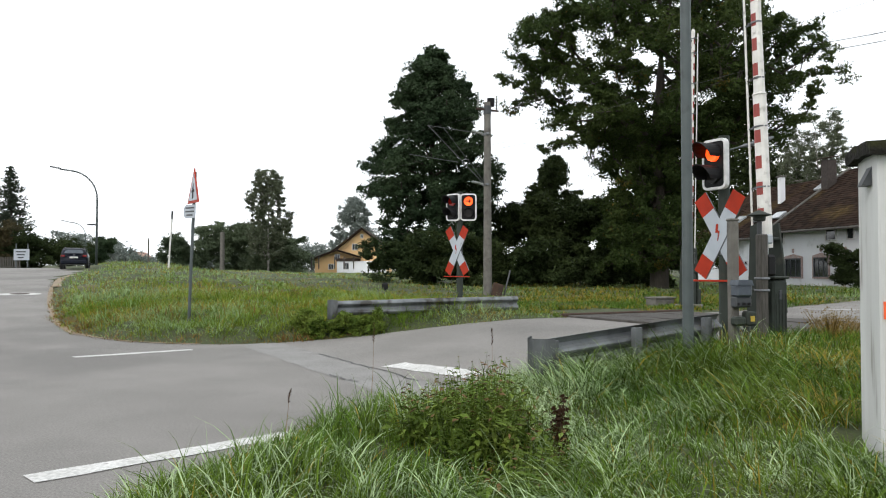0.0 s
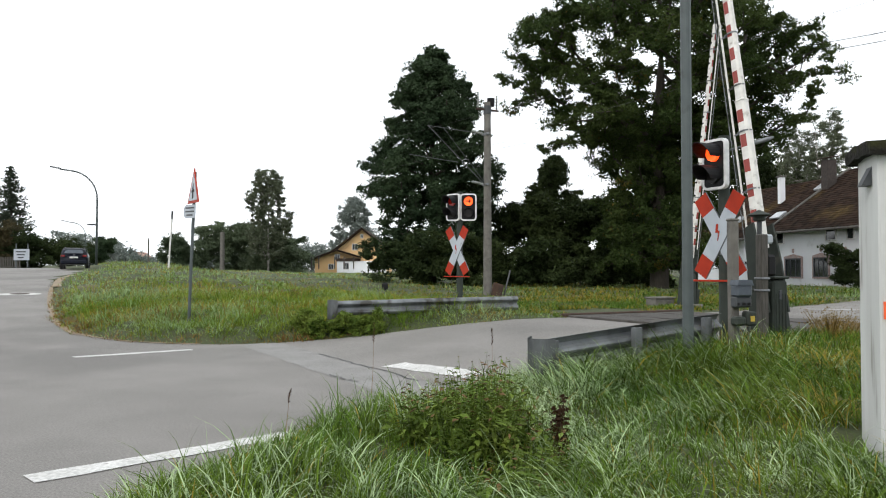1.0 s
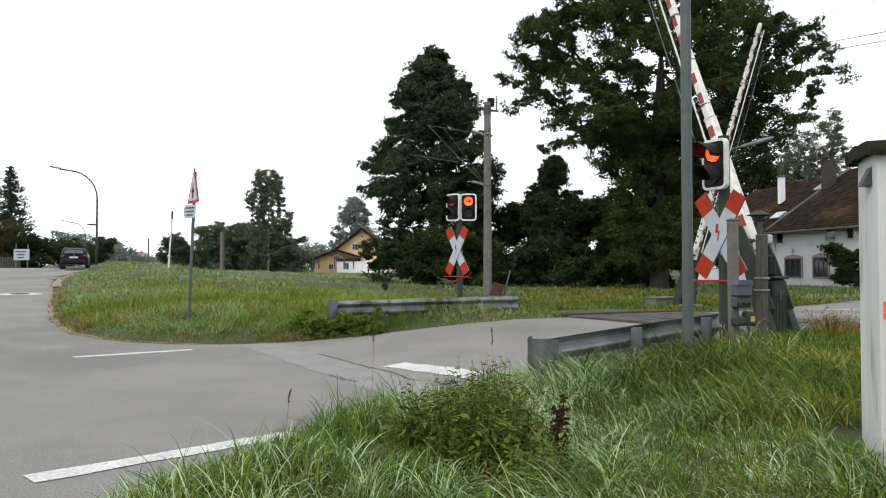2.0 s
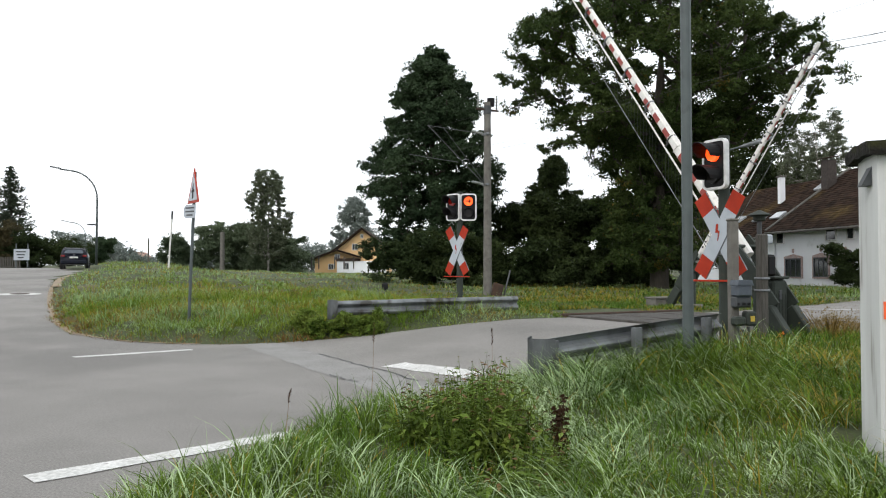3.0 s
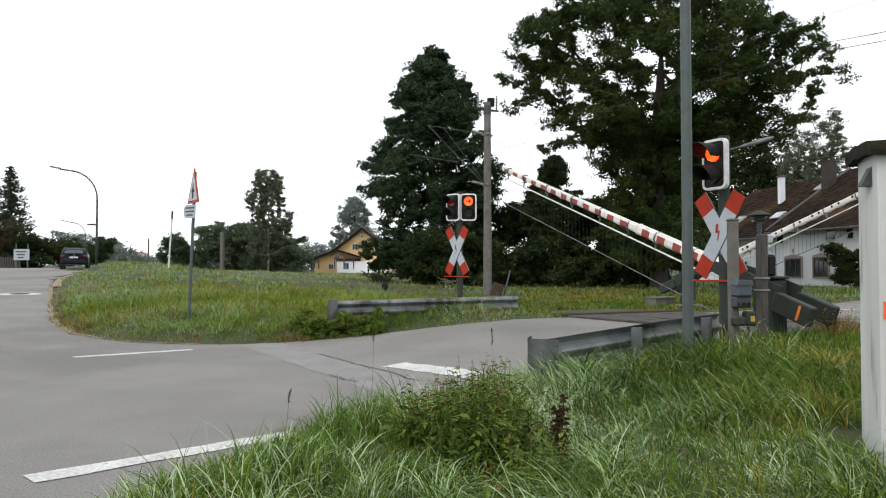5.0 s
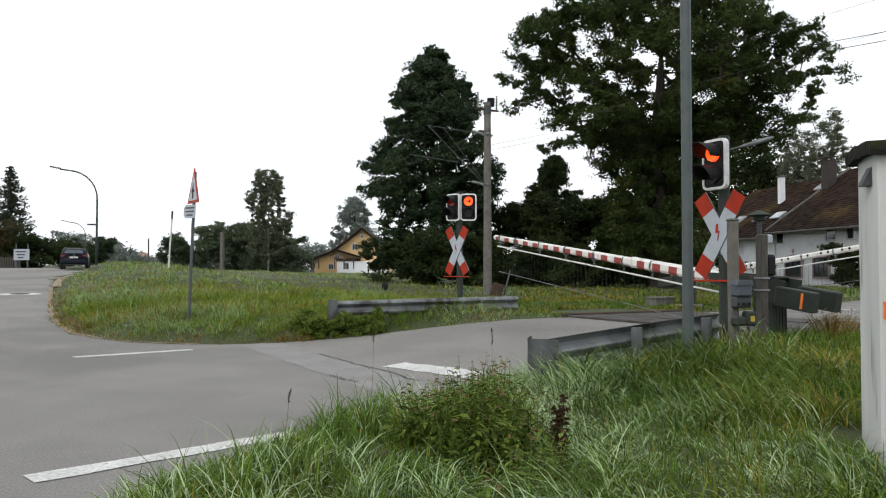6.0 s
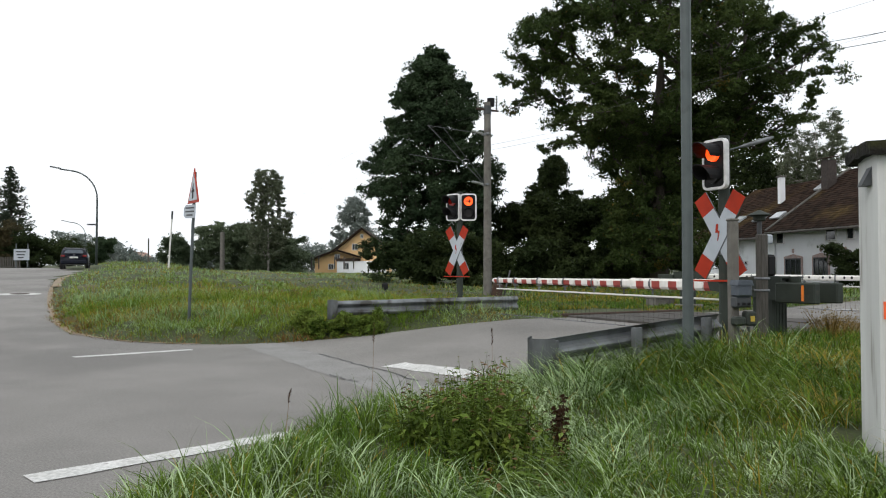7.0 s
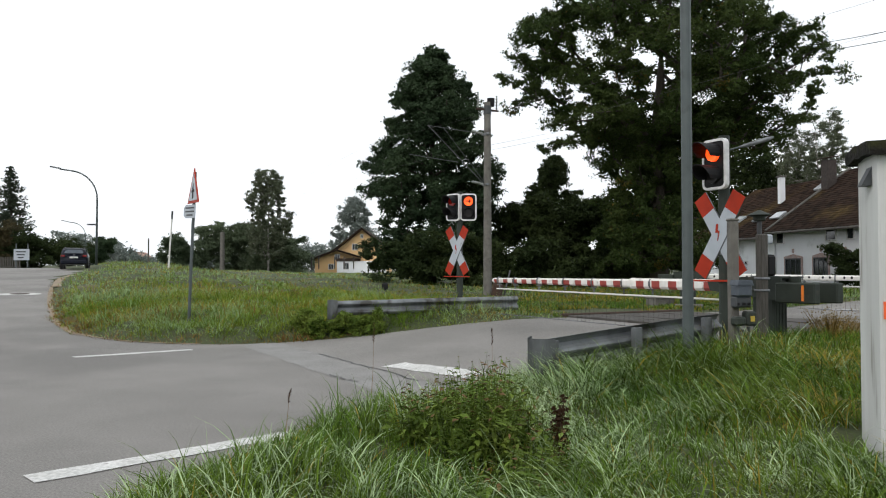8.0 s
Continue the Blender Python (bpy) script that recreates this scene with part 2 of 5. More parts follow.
M["spruce_leaf"] = leaf_mat("spruce_needles", (0.035, 0.05, 0.032), (0.06, 0.078, 0.05), scale=0.5)
M["rust_grass"] = leaf_mat("rust_tipped_grass", (0.15, 0.1, 0.03), (0.2, 0.14, 0.04), scale=1.2, tint=0.4)
M["gravel"] = mat("dark_ballast", (0.06, 0.052, 0.042), (0.03, 0.026, 0.021), scale=14, rough=0.95, bump=0.9, bump_scale=22, wear=(0.045, 0.036, 0.024), wear_scale=1.2, wear_at=0.55)
# red tiles with distance haze painted into their colour
M["tile_red"] = mat("haze_paled_red_tiles", (0.42, 0.24, 0.18), (0.36, 0.22, 0.17), scale=1, rough=0.9)
M["orange"] = mat("orange_reflector", (0.75, 0.2, 0.02), (0.65, 0.16, 0.02), scale=20, rough=0.5)
M["wire"] = mat("dark_wire", (0.06, 0.06, 0.06), rough=0.6)
M["porcelain"] = mat("insulator", (0.25, 0.27, 0.25), rough=0.3)


# ---- mesh helpers ----
def link_mesh(name, bm, material, parent=None, label="", shade=False):
    me = bpy.data.meshes.new(name)
    bm.normal_update()
    bm.to_mesh(me)
    bm.free()
    for m in material if isinstance(material, (list, tuple)) else [material]:
        me.materials.append(m)
    if shade:
        for p in me.polygons:
            p.use_smooth = True
    ob = new(name, me)
    if parent:
        ob.parent = parent
    if label:
        ob["label"] = label
    return ob


def part(name, bm, material, parent, label="", shade=False):
    return link_mesh(name, bm, M[material] if isinstance(material, str) else material, parent, label, shade)


def empty(name, m):
    ob = new(name)
    ob.matrix_world = m
    ob.empty_display_size = 0.2
    return ob


def add_box(bm, size, m=None, bevel=0.0, mi=0):
    r = bmesh.ops.create_cube(bm, size=1, matrix=(m or Matrix()) @ Matrix.Diagonal((*size, 1)))
    if bevel:
        edges = list({e for v in r["verts"] for e in v.link_edges})
        r = bmesh.ops.bevel(bm, geom=edges, offset=bevel, segments=1, affect="EDGES")
    if mi:
        for f in {f for v in r["verts"] for f in v.link_faces}:
            f.material_index = mi
    return bm


def box(size, m=None, bevel=0.0):
    return add_box(bmesh.new(), size, m, bevel)


def add_tube(bm, p0, p1, r0, r1=None, seg=12, caps=True):
    p0, p1 = Vector(p0), Vector(p1)
    d = p1 - p0
    m = Matrix.Translation((p0 + p1) / 2) @ d.to_track_quat("Z", "Y").to_matrix().to_4x4()
    bmesh.ops.create_cone(bm, cap_ends=caps, segments=seg, radius1=r0, radius2=r0 if r1 is None else r1, depth=d.length, matrix=m)
    return bm


def tube(p0, p1, r0, r1=None, seg=12):
    return add_tube(bmesh.new(), p0, p1, r0, r1, seg)


def add_path(bm, pts, r, seg=8):
    """A bent tube through the points."""
    rings = []
    pts = [Vector(p) for p in pts]
    for i, p in enumerate(pts):
        d = (pts[min(i + 1, len(pts) - 1)] - pts[max(i - 1, 0)]).normalized()
        q = d.to_track_quat("Z", "Y")
        rr = r[i] if isinstance(r, (list, tuple)) else r
        rings.append([bm.verts.new(p + q @ Vector((math.cos(2 * math.pi * k / seg) * rr, math.sin(2 * math.pi * k / seg) * rr, 0))) for k in range(seg)])
    for a, b in zip(rings, rings[1:]):
        for k in range(seg):
            bm.faces.new((a[k], a[(k + 1) % seg], b[(k + 1) % seg], b[k]))
    bm.faces.new(rings[0][::-1]), bm.faces.new(rings[-1])
    return bm


def prism(outline, depth, m=None):
    """A flat outline in x, z given thickness along y."""
    bm = bmesh.new()
    front = [bm.verts.new((x, -depth / 2, z)) for x, z in outline]
    back = [bm.verts.new((x, depth / 2, z)) for x, z in outline]
    bm.faces.new(front), bm.faces.new(back[::-1])
    k = len(outline)
    for i in range(k):
        bm.faces.new((front[i], back[i], back[(i + 1) % k], front[(i + 1) % k]))
    bmesh.ops.recalc_face_normals(bm, faces=bm.faces)
    if m:
        bm.transform(m)
    return bm


def np_mesh(name, verts, faces, materials, indices=None, parent=None, shade=False):
    """A mesh from arrays of vertices and of faces with equal corner counts."""
    me = bpy.data.meshes.new(name)
    nv, nf, c = len(verts), len(faces), faces.shape[1]
    me.vertices.add(nv)
    me.vertices.foreach_set("co", np.ascontiguousarray(verts, np.float32).ravel())
    me.loops.add(nf * c)
    me.loops.foreach_set("vertex_index", np.ascontiguousarray(faces, np.int32).ravel())
    me.polygons.add(nf)
    me.polygons.foreach_set("loop_start", np.arange(0, nf * c, c, dtype=np.int32))
    for m in materials:
        me.materials.append(m)
    if indices is not None:
        me.polygons.foreach_set("material_index", np.ascontiguousarray(indices, np.int32))
    if shade:
        me.polygons.foreach_set("use_smooth", np.ones(nf, bool))
    me.update(calc_edges=True)
    ob = new(name, me)
    if parent:
        ob.parent = parent
    return ob


rng = np.random.default_rng(7)

# ---- ground and roads ----
def ground():
    def lines(lo, hi, fine, far):
        out, step, v = list(np.arange(lo, hi + 1e-6, fine)), fine, hi
        while v < far:
            step *= 1.25
            v += step
            out.append(v)
        step, v = fine, lo
        while v > -far:
            step *= 1.25
            v -= step
            out.insert(0, v)
        return np.array(out)
    xs, ys = lines(-16, 14, 0.25, 2500), lines(-3, 34, 0.25, 2500)
    gx, gy = np.meshgrid(xs, ys)
    z = ground_z(gx.ravel(), gy.ravel())
    bumps = np.array([noise.noise(Vector((x * 0.8, y * 0.8, 3))) for x, y in zip(gx.ravel(), gy.ravel())]) * 0.035
    fx, fy = gx.ravel(), gy.ravel()
    d = road_dist(fx, fy)
    z = z + np.where(d > 0.6, bumps, 0)
    w = len(xs)
    i = (np.arange(len(ys) - 1)[:, None] * w + np.arange(w - 1)[None]).ravel()
    ob = np_mesh("ground", np.c_[gx.ravel(), gy.ravel(), z], np.c_[i, i + 1, i + w + 1, i + w], [M["soil"]], shade=True)
    tagged(ob, "grassy earth verge and fields beside the road", "ground", kind="structure")


def drape(name, outline, material, lift, step, parent=None):
    """A sheet that follows the road's height inside an outline."""
    o = np.array(outline)
    pts = [Vector(p) for p in outline]
    k = len(pts)
    edges = [(i, (i + 1) % k) for i in range(k)]
    for x in np.arange(o[:, 0].min(), o[:, 0].max(), step):
        for y in np.arange(o[:, 1].min(), o[:, 1].max(), step):
            close = -14 < x < 16 and 2 < y < 32
            if close or (round(x / step) % 4 == 0 and round(y / step) % 4 == 0):
                pts.append(Vector((x + 0.013, y + 0.017)))
    v, _, f, *_ = geometry.delaunay_2d_cdt(pts, edges, [list(range(k))], 1, 1e-4)
    bm = bmesh.new()
    xy = np.array([(p.x, p.y) for p in v])
    z = base(xy[:, 0], xy[:, 1]) + lift
    vs = [bm.verts.new((p[0], p[1], h)) for p, h in zip(xy, z)]
    for t in f:
        bm.faces.new([vs[i] for i in t])
    bmesh.ops.recalc_face_normals(bm, faces=bm.faces)
    if sum(fc.normal.z for fc in bm.faces) < 0:
        bmesh.ops.reverse_faces(bm, faces=bm.faces)
    return link_mesh(name, bm, M[material], parent, shade=True)


def strip(p0, p1, width, ragged=0.0):
    """Outline of a straight band on the plan, with slightly worn edges."""
    p0, p1 = Vector(p0), Vector(p1)
    d = (p1 - p0).normalized()
    s = Vector((-d.y, d.x)) * width / 2
    k = max(3, int((p1 - p0).length / 0.25))
    one = [p0.lerp(p1, i / k) + s * (1 + random.uniform(-ragged, ragged)) for i in range(k + 1)]
    two = [p0.lerp(p1, i / k) - s * (1 + random.uniform(-ragged, ragged)) for i in range(k + 1)]
    return [tuple(p) for p in one[::-1] + two][::-1]


def roads():
    tagged(drape("road", ROAD, "asphalt", 0.0, 0.7), "worn grey asphalt road junction", "road", kind="structure")
    marks = [((-2.86, 5.34), (-1.3, 6.85), 0.24), ((-6.12, 12.75), (-4.55, 13.95), 0.2),
             ((-0.72, 11.4), (0.45, 10.05), 0.42), ((6.3, 12.9), (8.6, 15.5), 0.13), ((9.4, 20.2), (12.2, 19.2), 0.16)]
    for p0, p1, w in marks:
        tagged(drape("road_marking", strip(p0, p1, w, 0.2), "marking", 0.007, 0.35), "worn white painted line on the asphalt", "road marking", kind="structure")
    tagged(drape("road_patch", strip((-3.6, 15.0), (-0.1, 8.75), 0.8, 0.05), "patch", 0.005, 0.35), "paler repaired strip of asphalt", "road patch", kind="structure")
    for p0, p1 in (((-2.1, 13.05), (-0.3, 9.9)), ((-1.55, 10.6), (-1.1, 9.9))):
        pts = [Vector(p0).lerp(Vector(p1), i / 14) + Vector((random.uniform(-.05, .05), random.uniform(-.05, .05))) for i in range(15)]
        out = [tuple(p + Vector((random.uniform(0.003, 0.024), 0.006))) for p in pts] + [tuple(p - Vector((random.uniform(0.003, 0.02), 0.006))) for p in pts[::-1]]
        tagged(drape("tar_seam", out, "tar", 0.012, 0.5), "dark crack sealed along the asphalt patch", "road seam", kind="structure")
    path = [(0.7, 36), (0.85, 40), (1.15, 44), (2.0, 49), (3.4, 53)]
    tagged(drape("pavement", [at(n, a) for n, a in path] + [at(n + 1.1, a) for n, a in path[::-1]], "pale_paving", 0.1, 1.0),
           "pale sandy footpath strip beside the street", "pavement", kind="structure")
    rim = [(2.9, 15.35), (2.36, 15.8), (1.7, 16.5), (1.25, 17.4), (0.8, 18.7), (0.55, 21), (0.5, 23.5), (0.5, 27.8), (0.62, 33), (0.75, 38)]
    inner = [(n + 0.04 + random.uniform(0, 0.1), a + (0.2 if a < 18 else 0)) for n, a in rim]
    tagged(drape("verge_sand", [at(n - 0.09 + random.uniform(-.05, .05), a) for n, a in rim] + [at(n, a) for n, a in inner[::-1]], "pale_paving", 0.012, 0.5),
           "ochre sand washed along the road edge", "sand", kind="structure")
    ring = [(-15.75 + 0.72 * math.cos(k * math.pi / 14), 28.6 + 0.72 * math.sin(k * math.pi / 14)) for k in range(28)]
    tagged(drape("manhole_surround", ring, "marking", 0.012, 0.4), "pale concrete ring round a manhole in the road", "manhole", kind="structure")
    ring = [(-15.75 + 0.33 * math.cos(k * math.pi / 12), 28.6 + 0.33 * math.sin(k * math.pi / 12)) for k in range(24)]
    tagged(drape("manhole_cover", ring, "steel_rust", 0.03, 0.4), "dark cast iron manhole cover in the road", "manhole", kind="structure")

# ---- half barriers ----
ANGLES = [(0.0, 87.9), (0.2, 87.4), (0.5, 86.1), (0.75, 83.9), (1.0, 81.3), (1.25, 78.4), (1.5, 75.2), (2.0, 68.5), (2.4, 62.6), (2.8, 56.0), (3.0, 52.7), (3.25, 48.5),
          (3.5, 44.4), (3.75, 40.2), (4.0, 35.9), (4.25, 31.7), (4.5, 27.6), (4.7, 24.4), (5.0, 19.8), (5.4, 14.3), (5.8, 9.6), (6.0, 7.6), (6.25, 5.0), (6.5, 2.8), (6.7, 1.0),
          (6.85, 0.1), (7.0, 0.0), (8.0, 0.0)]
MOVING = []


def octagon_beam(x0, x1, r0, r1, bands):
    """A beam along x with chamfered edges; bands lists the painted stretches of its road side."""
    cuts = sorted({x0, x1, *[v for b in bands for v in b]})
    bm = bmesh.new()
    rings = []
    for x in cuts:
        r = r0 + (r1 - r0) * (x - x0) / (x1 - x0)
        c = r * 0.55
        rings.append([bm.verts.new((x, y, z)) for y, z in ((r * .8, -c), (r * .8, c), (c * .8, r), (-c * .8, r), (-r * .8, c), (-r * .8, -c), (-c * .8, -r), (c * .8, -r))])
    for k, (a, b) in enumerate(zip(rings, rings[1:])):
        mid = (cuts[k] + cuts[k + 1]) / 2
        red = any(lo < mid < hi for lo, hi in bands)
        for j in range(8):
            f = bm.faces.new((a[j], b[j], b[(j + 1) % 8], a[(j + 1) % 8]))
            f.material_index = 1 if red and j in (0, 7, 6) else 0
    bm.faces.new(rings[0]), bm.faces.new(rings[-1][::-1])
    bmesh.ops.recalc_face_normals(bm, faces=bm.faces)
    return bm


def barrier(x, y, pivot_z, turn, length, label):
    g = gz(x, y)
    h = pivot_z - g
    b = empty("level_crossing_barrier", pose(x, y, g, 0, 0, turn))
    tagged(b, label, "barrier", "crossing barriers")
    # drive cabinet with a ribbed door
    bm = box((0.34, 0.27, h + 0.12), pose(-0.03, 0, (h + 0.08) / 2 - 0.02), 0.025)
    part("drive_cabinet", bm, "grey_green", b)
    part("cabinet_lid", box((0.38, 0.3, 0.035), pose(-0.03, 0, h + 0.115), 0.012), "grey_green", b)
    bm = bmesh.new()
    for k in range(4):
        add_box(bm, (0.012, 0.02, h * 0.75), pose(-0.205, -0.09 + 0.06 * k, h * 0.5), 0.004)
    part("cabinet_rib", bm, "grey_green", b)
    part("lock_plate", box((0.012, 0.05, 0.12), pose(-0.212, 0.02, h * 0.85), 0.004), "dark_box", b)
    part("foundation", box((0.55, 0.55, 0.3), pose(0, 0, -0.06), 0.03), "concrete", b)
    arm = part("arm", tube((0, -0.24, 0), (0, 0.24, 0), 0.045, seg=14), "grey_green", b, "barrier arm on its axle")
    arm.matrix_basis = pose(0, 0, h)
    MOVING.append((arm, "arm", (0, 0, h)))
    for s in (-1, 1):
        bm = prism([(-0.35, -0.18), (0.1, -0.13), (0.78, -0.07), (0.83, 0.07), (0.3, 0.12), (-0.35, 0.13)], 0.03, pose(0, s * 0.185, 0))
        part("cheek", bm, "grey_green", arm)
        part("counterweight", box((0.55, 0.12, 0.25), pose(-0.6, s * 0.215, -0.07), 0.015), "grey_green", arm, "grey-green counterweight box")
    part("reflector", box((0.035, 0.006, 0.19), pose(-0.72, 0.278, -0.07), 0.002), "orange", arm, "worn orange reflective strip")
    part("cross_plate", box((0.04, 0.36, 0.16), pose(0.62, 0, 0), 0.008), "grey_green", arm)
    step = 2.53
    k0 = 0.83
    red = [(k0 + 0.02 + i * 0.345, k0 + 0.19 + i * 0.345) for i in range(5)]
    bm = octagon_beam(0.5, step, 0.082, 0.08, [(a, min(c, step - 0.02)) for a, c in red])
    part("beam", bm, [M["white"], M["red"]], arm, "white beam with red patches on its road side")
    red = [(step + 0.25 + i * 0.335, step + 0.42 + i * 0.335) for i in range(12) if step + 0.42 + i * 0.335 < length - 0.05]
    bm = octagon_beam(step, length, 0.068, 0.048, red)
    part("beam_tip", bm, [M["white"], M["red"]], arm, "thinner white outer beam with red patches")
    part("beam_sleeve", box((0.06, 0.15, 0.175), pose(step, 0, 0), 0.03), "white", arm)
    part("end_cap", tube((length, 0, 0), (length + 0.05, 0, 0), 0.05, 0.03, 10), "white", arm)
    # rivets on the track side
    for i in range(int((length - 1.0) / 0.17)):
        if i % 3 == 2:
            continue
        xx = 0.95 + i * 0.17
        bm = tube((xx, -0.052, 0.01), (xx, -0.075 if xx < step else -0.058, 0.01), 0.028, seg=8)
        part("bolt", bm, "black", arm)
    part("skirt_rod", tube((0.75, 0, -0.2), (length - 0.1, 0, -0.17), 0.014, seg=8), "white", arm, "white rod below the beam")
    for xx in (1.3, 2.1, 2.75, 3.5, 4.3, 5.1, 5.9, length - 0.2):
        bm = box((0.03, 0.1, 0.02), pose(xx, 0, -0.085))
        add_box(bm, (0.02, 0.02, 0.13), pose(xx, 0, -0.13))
        add_tube(bm, (xx - 0.01, 0, 0), (xx + 0.01, 0, 0), 0.088 if xx < step else 0.074, seg=10)
        part("bracket", bm, "zinc", arm)
    drop = 0.5
    rail = part("skirt_rail", tube((0.85, 0, 0), (length - 0.15, 0, 0), 0.007, seg=6), "zinc", arm, "thin grey bottom rail of the hanging grille")
    MOVING.append((rail, "rail", (0, 0, -0.185), drop))
    shared = None
    for i in range(int((length - 1.0) / 0.11)):
        if shared is None:
            bar = part("hanger", tube((0, 0, 0), (0, 0, -drop), 0.002, seg=5), "grey_green", arm)
            shared = bar.data
        else:
            bar = new("hanger", shared)
            bar.parent = arm
        MOVING.append((bar, "hanger", (0.87 + i * 0.11, 0, -0.185)))
    return b


# ---- crossing signals ----
def rounded(w, h, r, k=4):
    out = []
    for cx, cz, a0 in ((w / 2 - r, h / 2 - r, 0), (-w / 2 + r, h / 2 - r, 90), (-w / 2 + r, -h / 2 + r, 180), (w / 2 - r, -h / 2 + r, 270)):
        out += [(cx + r * math.cos(radians(a0 + 90 * i / k)), cz + r * math.sin(radians(a0 + 90 * i / k))) for i in range(k + 1)]
    return out


def ring_prism(outer, inner, depth, m):
    bm = bmesh.new()
    k = len(outer)
    vs = [[bm.verts.new((x, y, z)) for x, z in o] for o in (outer, inner) for y in (-depth / 2, depth / 2)]
    of, ob_, inf, inb = vs
    for i in range(k):
        j = (i + 1) % k
        for q in ((of[i], of[j], inf[j], inf[i]), (ob_[j], ob_[i], inb[i], inb[j]), (of[j], of[i], ob_[i], ob_[j]), (inf[i], inf[j], inb[j], inb[i])):
            bm.faces.new(q)
    bmesh.ops.recalc_face_normals(bm, faces=bm.faces)
    bm.transform(m)
    return bm


def visor(r, depth, m):
    """An open-bottomed hood round a lens, pointing along -y."""
    bm = bmesh.new()
    k = 12
    rows = []
    for rr in (r, r - 0.006):
        for y in (0, -depth):
            rows.append([bm.verts.new((rr * math.cos(radians(-25 + 230 * i / k)), y * (0.55 + 0.45 * math.sin(math.pi * i / k)), rr * math.sin(radians(-25 + 230 * i / k)))) for i in range(k + 1)])
    a, b, c, d = rows
    for i in range(k):
        bm.faces.new((a[i], a[i + 1], b[i + 1], b[i])), bm.faces.new((c[i + 1], c[i], d[i], d[i + 1])), bm.faces.new((b[i], b[i + 1], d[i + 1], d[i]))
    bmesh.ops.recalc_face_normals(bm, faces=bm.faces)
    bm.transform(m)
    return bm


def lamp_head(parent, m, lit, arrow):
    """Dark board with a white rim, two lenses one over the other, the upper one lit."""
    w, h = 0.36, 0.6
    part("signal_board", prism(rounded(w - 0.04, h - 0.04, 0.05), 0.05, m), "black", parent, "dark grey backing board")
    part("white_rim", ring_prism(rounded(w, h, 0.07), rounded(w - 0.06, h - 0.06, 0.045), 0.06, m), "frame_white", parent, "white reflective rim")
    for k, z in enumerate((0.13, -0.13)):
        mm = m @ pose(0, -0.03, z)
        on = k == 0 and lit
        lens = part("lens", tube(mm @ Vector((0, 0, 0)), mm @ Vector((0, -0.03, 0)), 0.1, 0.094, 24), "lens_amber" if on else ("lens_red" if k == 0 else "lens_dark"), parent,
                    "glowing amber lens" if on else "dark lens")
        if on and arrow:
            bm = prism([(-0.062, -0.011), (0.012, -0.011), (0.012, -0.045), (0.07, 0), (0.012, 0.045), (0.012, 0.011), (-0.062, 0.011)], 0.006, mm @ pose(0, -0.034, 0))
            part("arrow", bm, "steel_rust", lens, "dark arrow on the lens")
        part("visor", visor(0.115, 0.29 if not arrow else 0.13, mm), "black", parent, "black lens hood")
    part("lamp_case", box((0.24, 0.07, 0.48), m @ pose(0, 0.055, 0), 0.025), "dark_box", parent)


def cross(parent, m, height, width):
    """Two white boards with red ends, crossing, on a red foot rail, and the lightning mark of the electric line."""
    ang = math.degrees(math.atan2(height, width))
    half = math.hypot(height, width) / 2
    bw = 0.205 * height / 0.95
    for s, y in ((1, 0.0), (-1, 0.012)):
        mm = m @ pose(0, y, 0, 0, -s * ang, 0)
        board = part("cross_board", box((half * 1.16, 0.01, bw), mm, 0.003), "sheet_white", parent, "grey-white crossing board")
        for e in (-1, 1):
            part("red_end", box((half * 0.42, 0.011, bw + 0.002), mm @ pose(e * half * 0.79, 0, 0)), "signal_red", board, "orange-red board end")
        part("board_edge", box((half * 2.0, 0.016, 0.008), mm @ pose(0, 0.004, -s * bw / 2)), "zinc", board)
    pts = [(-0.02, 0.1), (0.012, 0.1), (0.004, 0.02), (0.034, 0.02), (0.006, -0.1), (-0.002, -0.1), (0.012, -0.004), (-0.03, -0.004)]
    part("lightning_mark", prism(pts, 0.004, m @ pose(-0.02, -0.011, 0.03)), "signal_red", parent, "red lightning mark")
    part("foot_rail", box((width * 1.4, 0.03, 0.024), m @ pose(0, 0, -height / 2 - 0.075), 0.004), "signal_red", parent, "orange-red foot rail")


def crossing_signal(x, y, turn, cross_z, head_z, heads, h, w, label):
    g = gz(x, y)
    s = empty("crossing_signal", pose(x, y, g, 0, 0, turn))
    tagged(s, label, "railway signal", "crossing signals")
    part("post", tube((0, 0.09, -0.3), (0, 0.09, head_z - g + 0.35), 0.075, 0.065, 16), "grey_green", s)
    for zz in (cross_z + 0.18, cross_z - 0.22):
        part("clamp", box((0.2, 0.07, 0.04), pose(0, 0.05, zz - g), 0.008), "zinc", s)
    cross(s, pose(0, 0, cross_z - g), h, w)
    for wx, wy, rot, lit, arrow in heads:
        q = pose(0, 0, 0, 0, 0, -turn) @ Vector((wx, wy, 0))
        lamp_head(s, pose(q.x, q.y, head_z - g, 0, 0, rot - turn), lit, arrow)
    return s

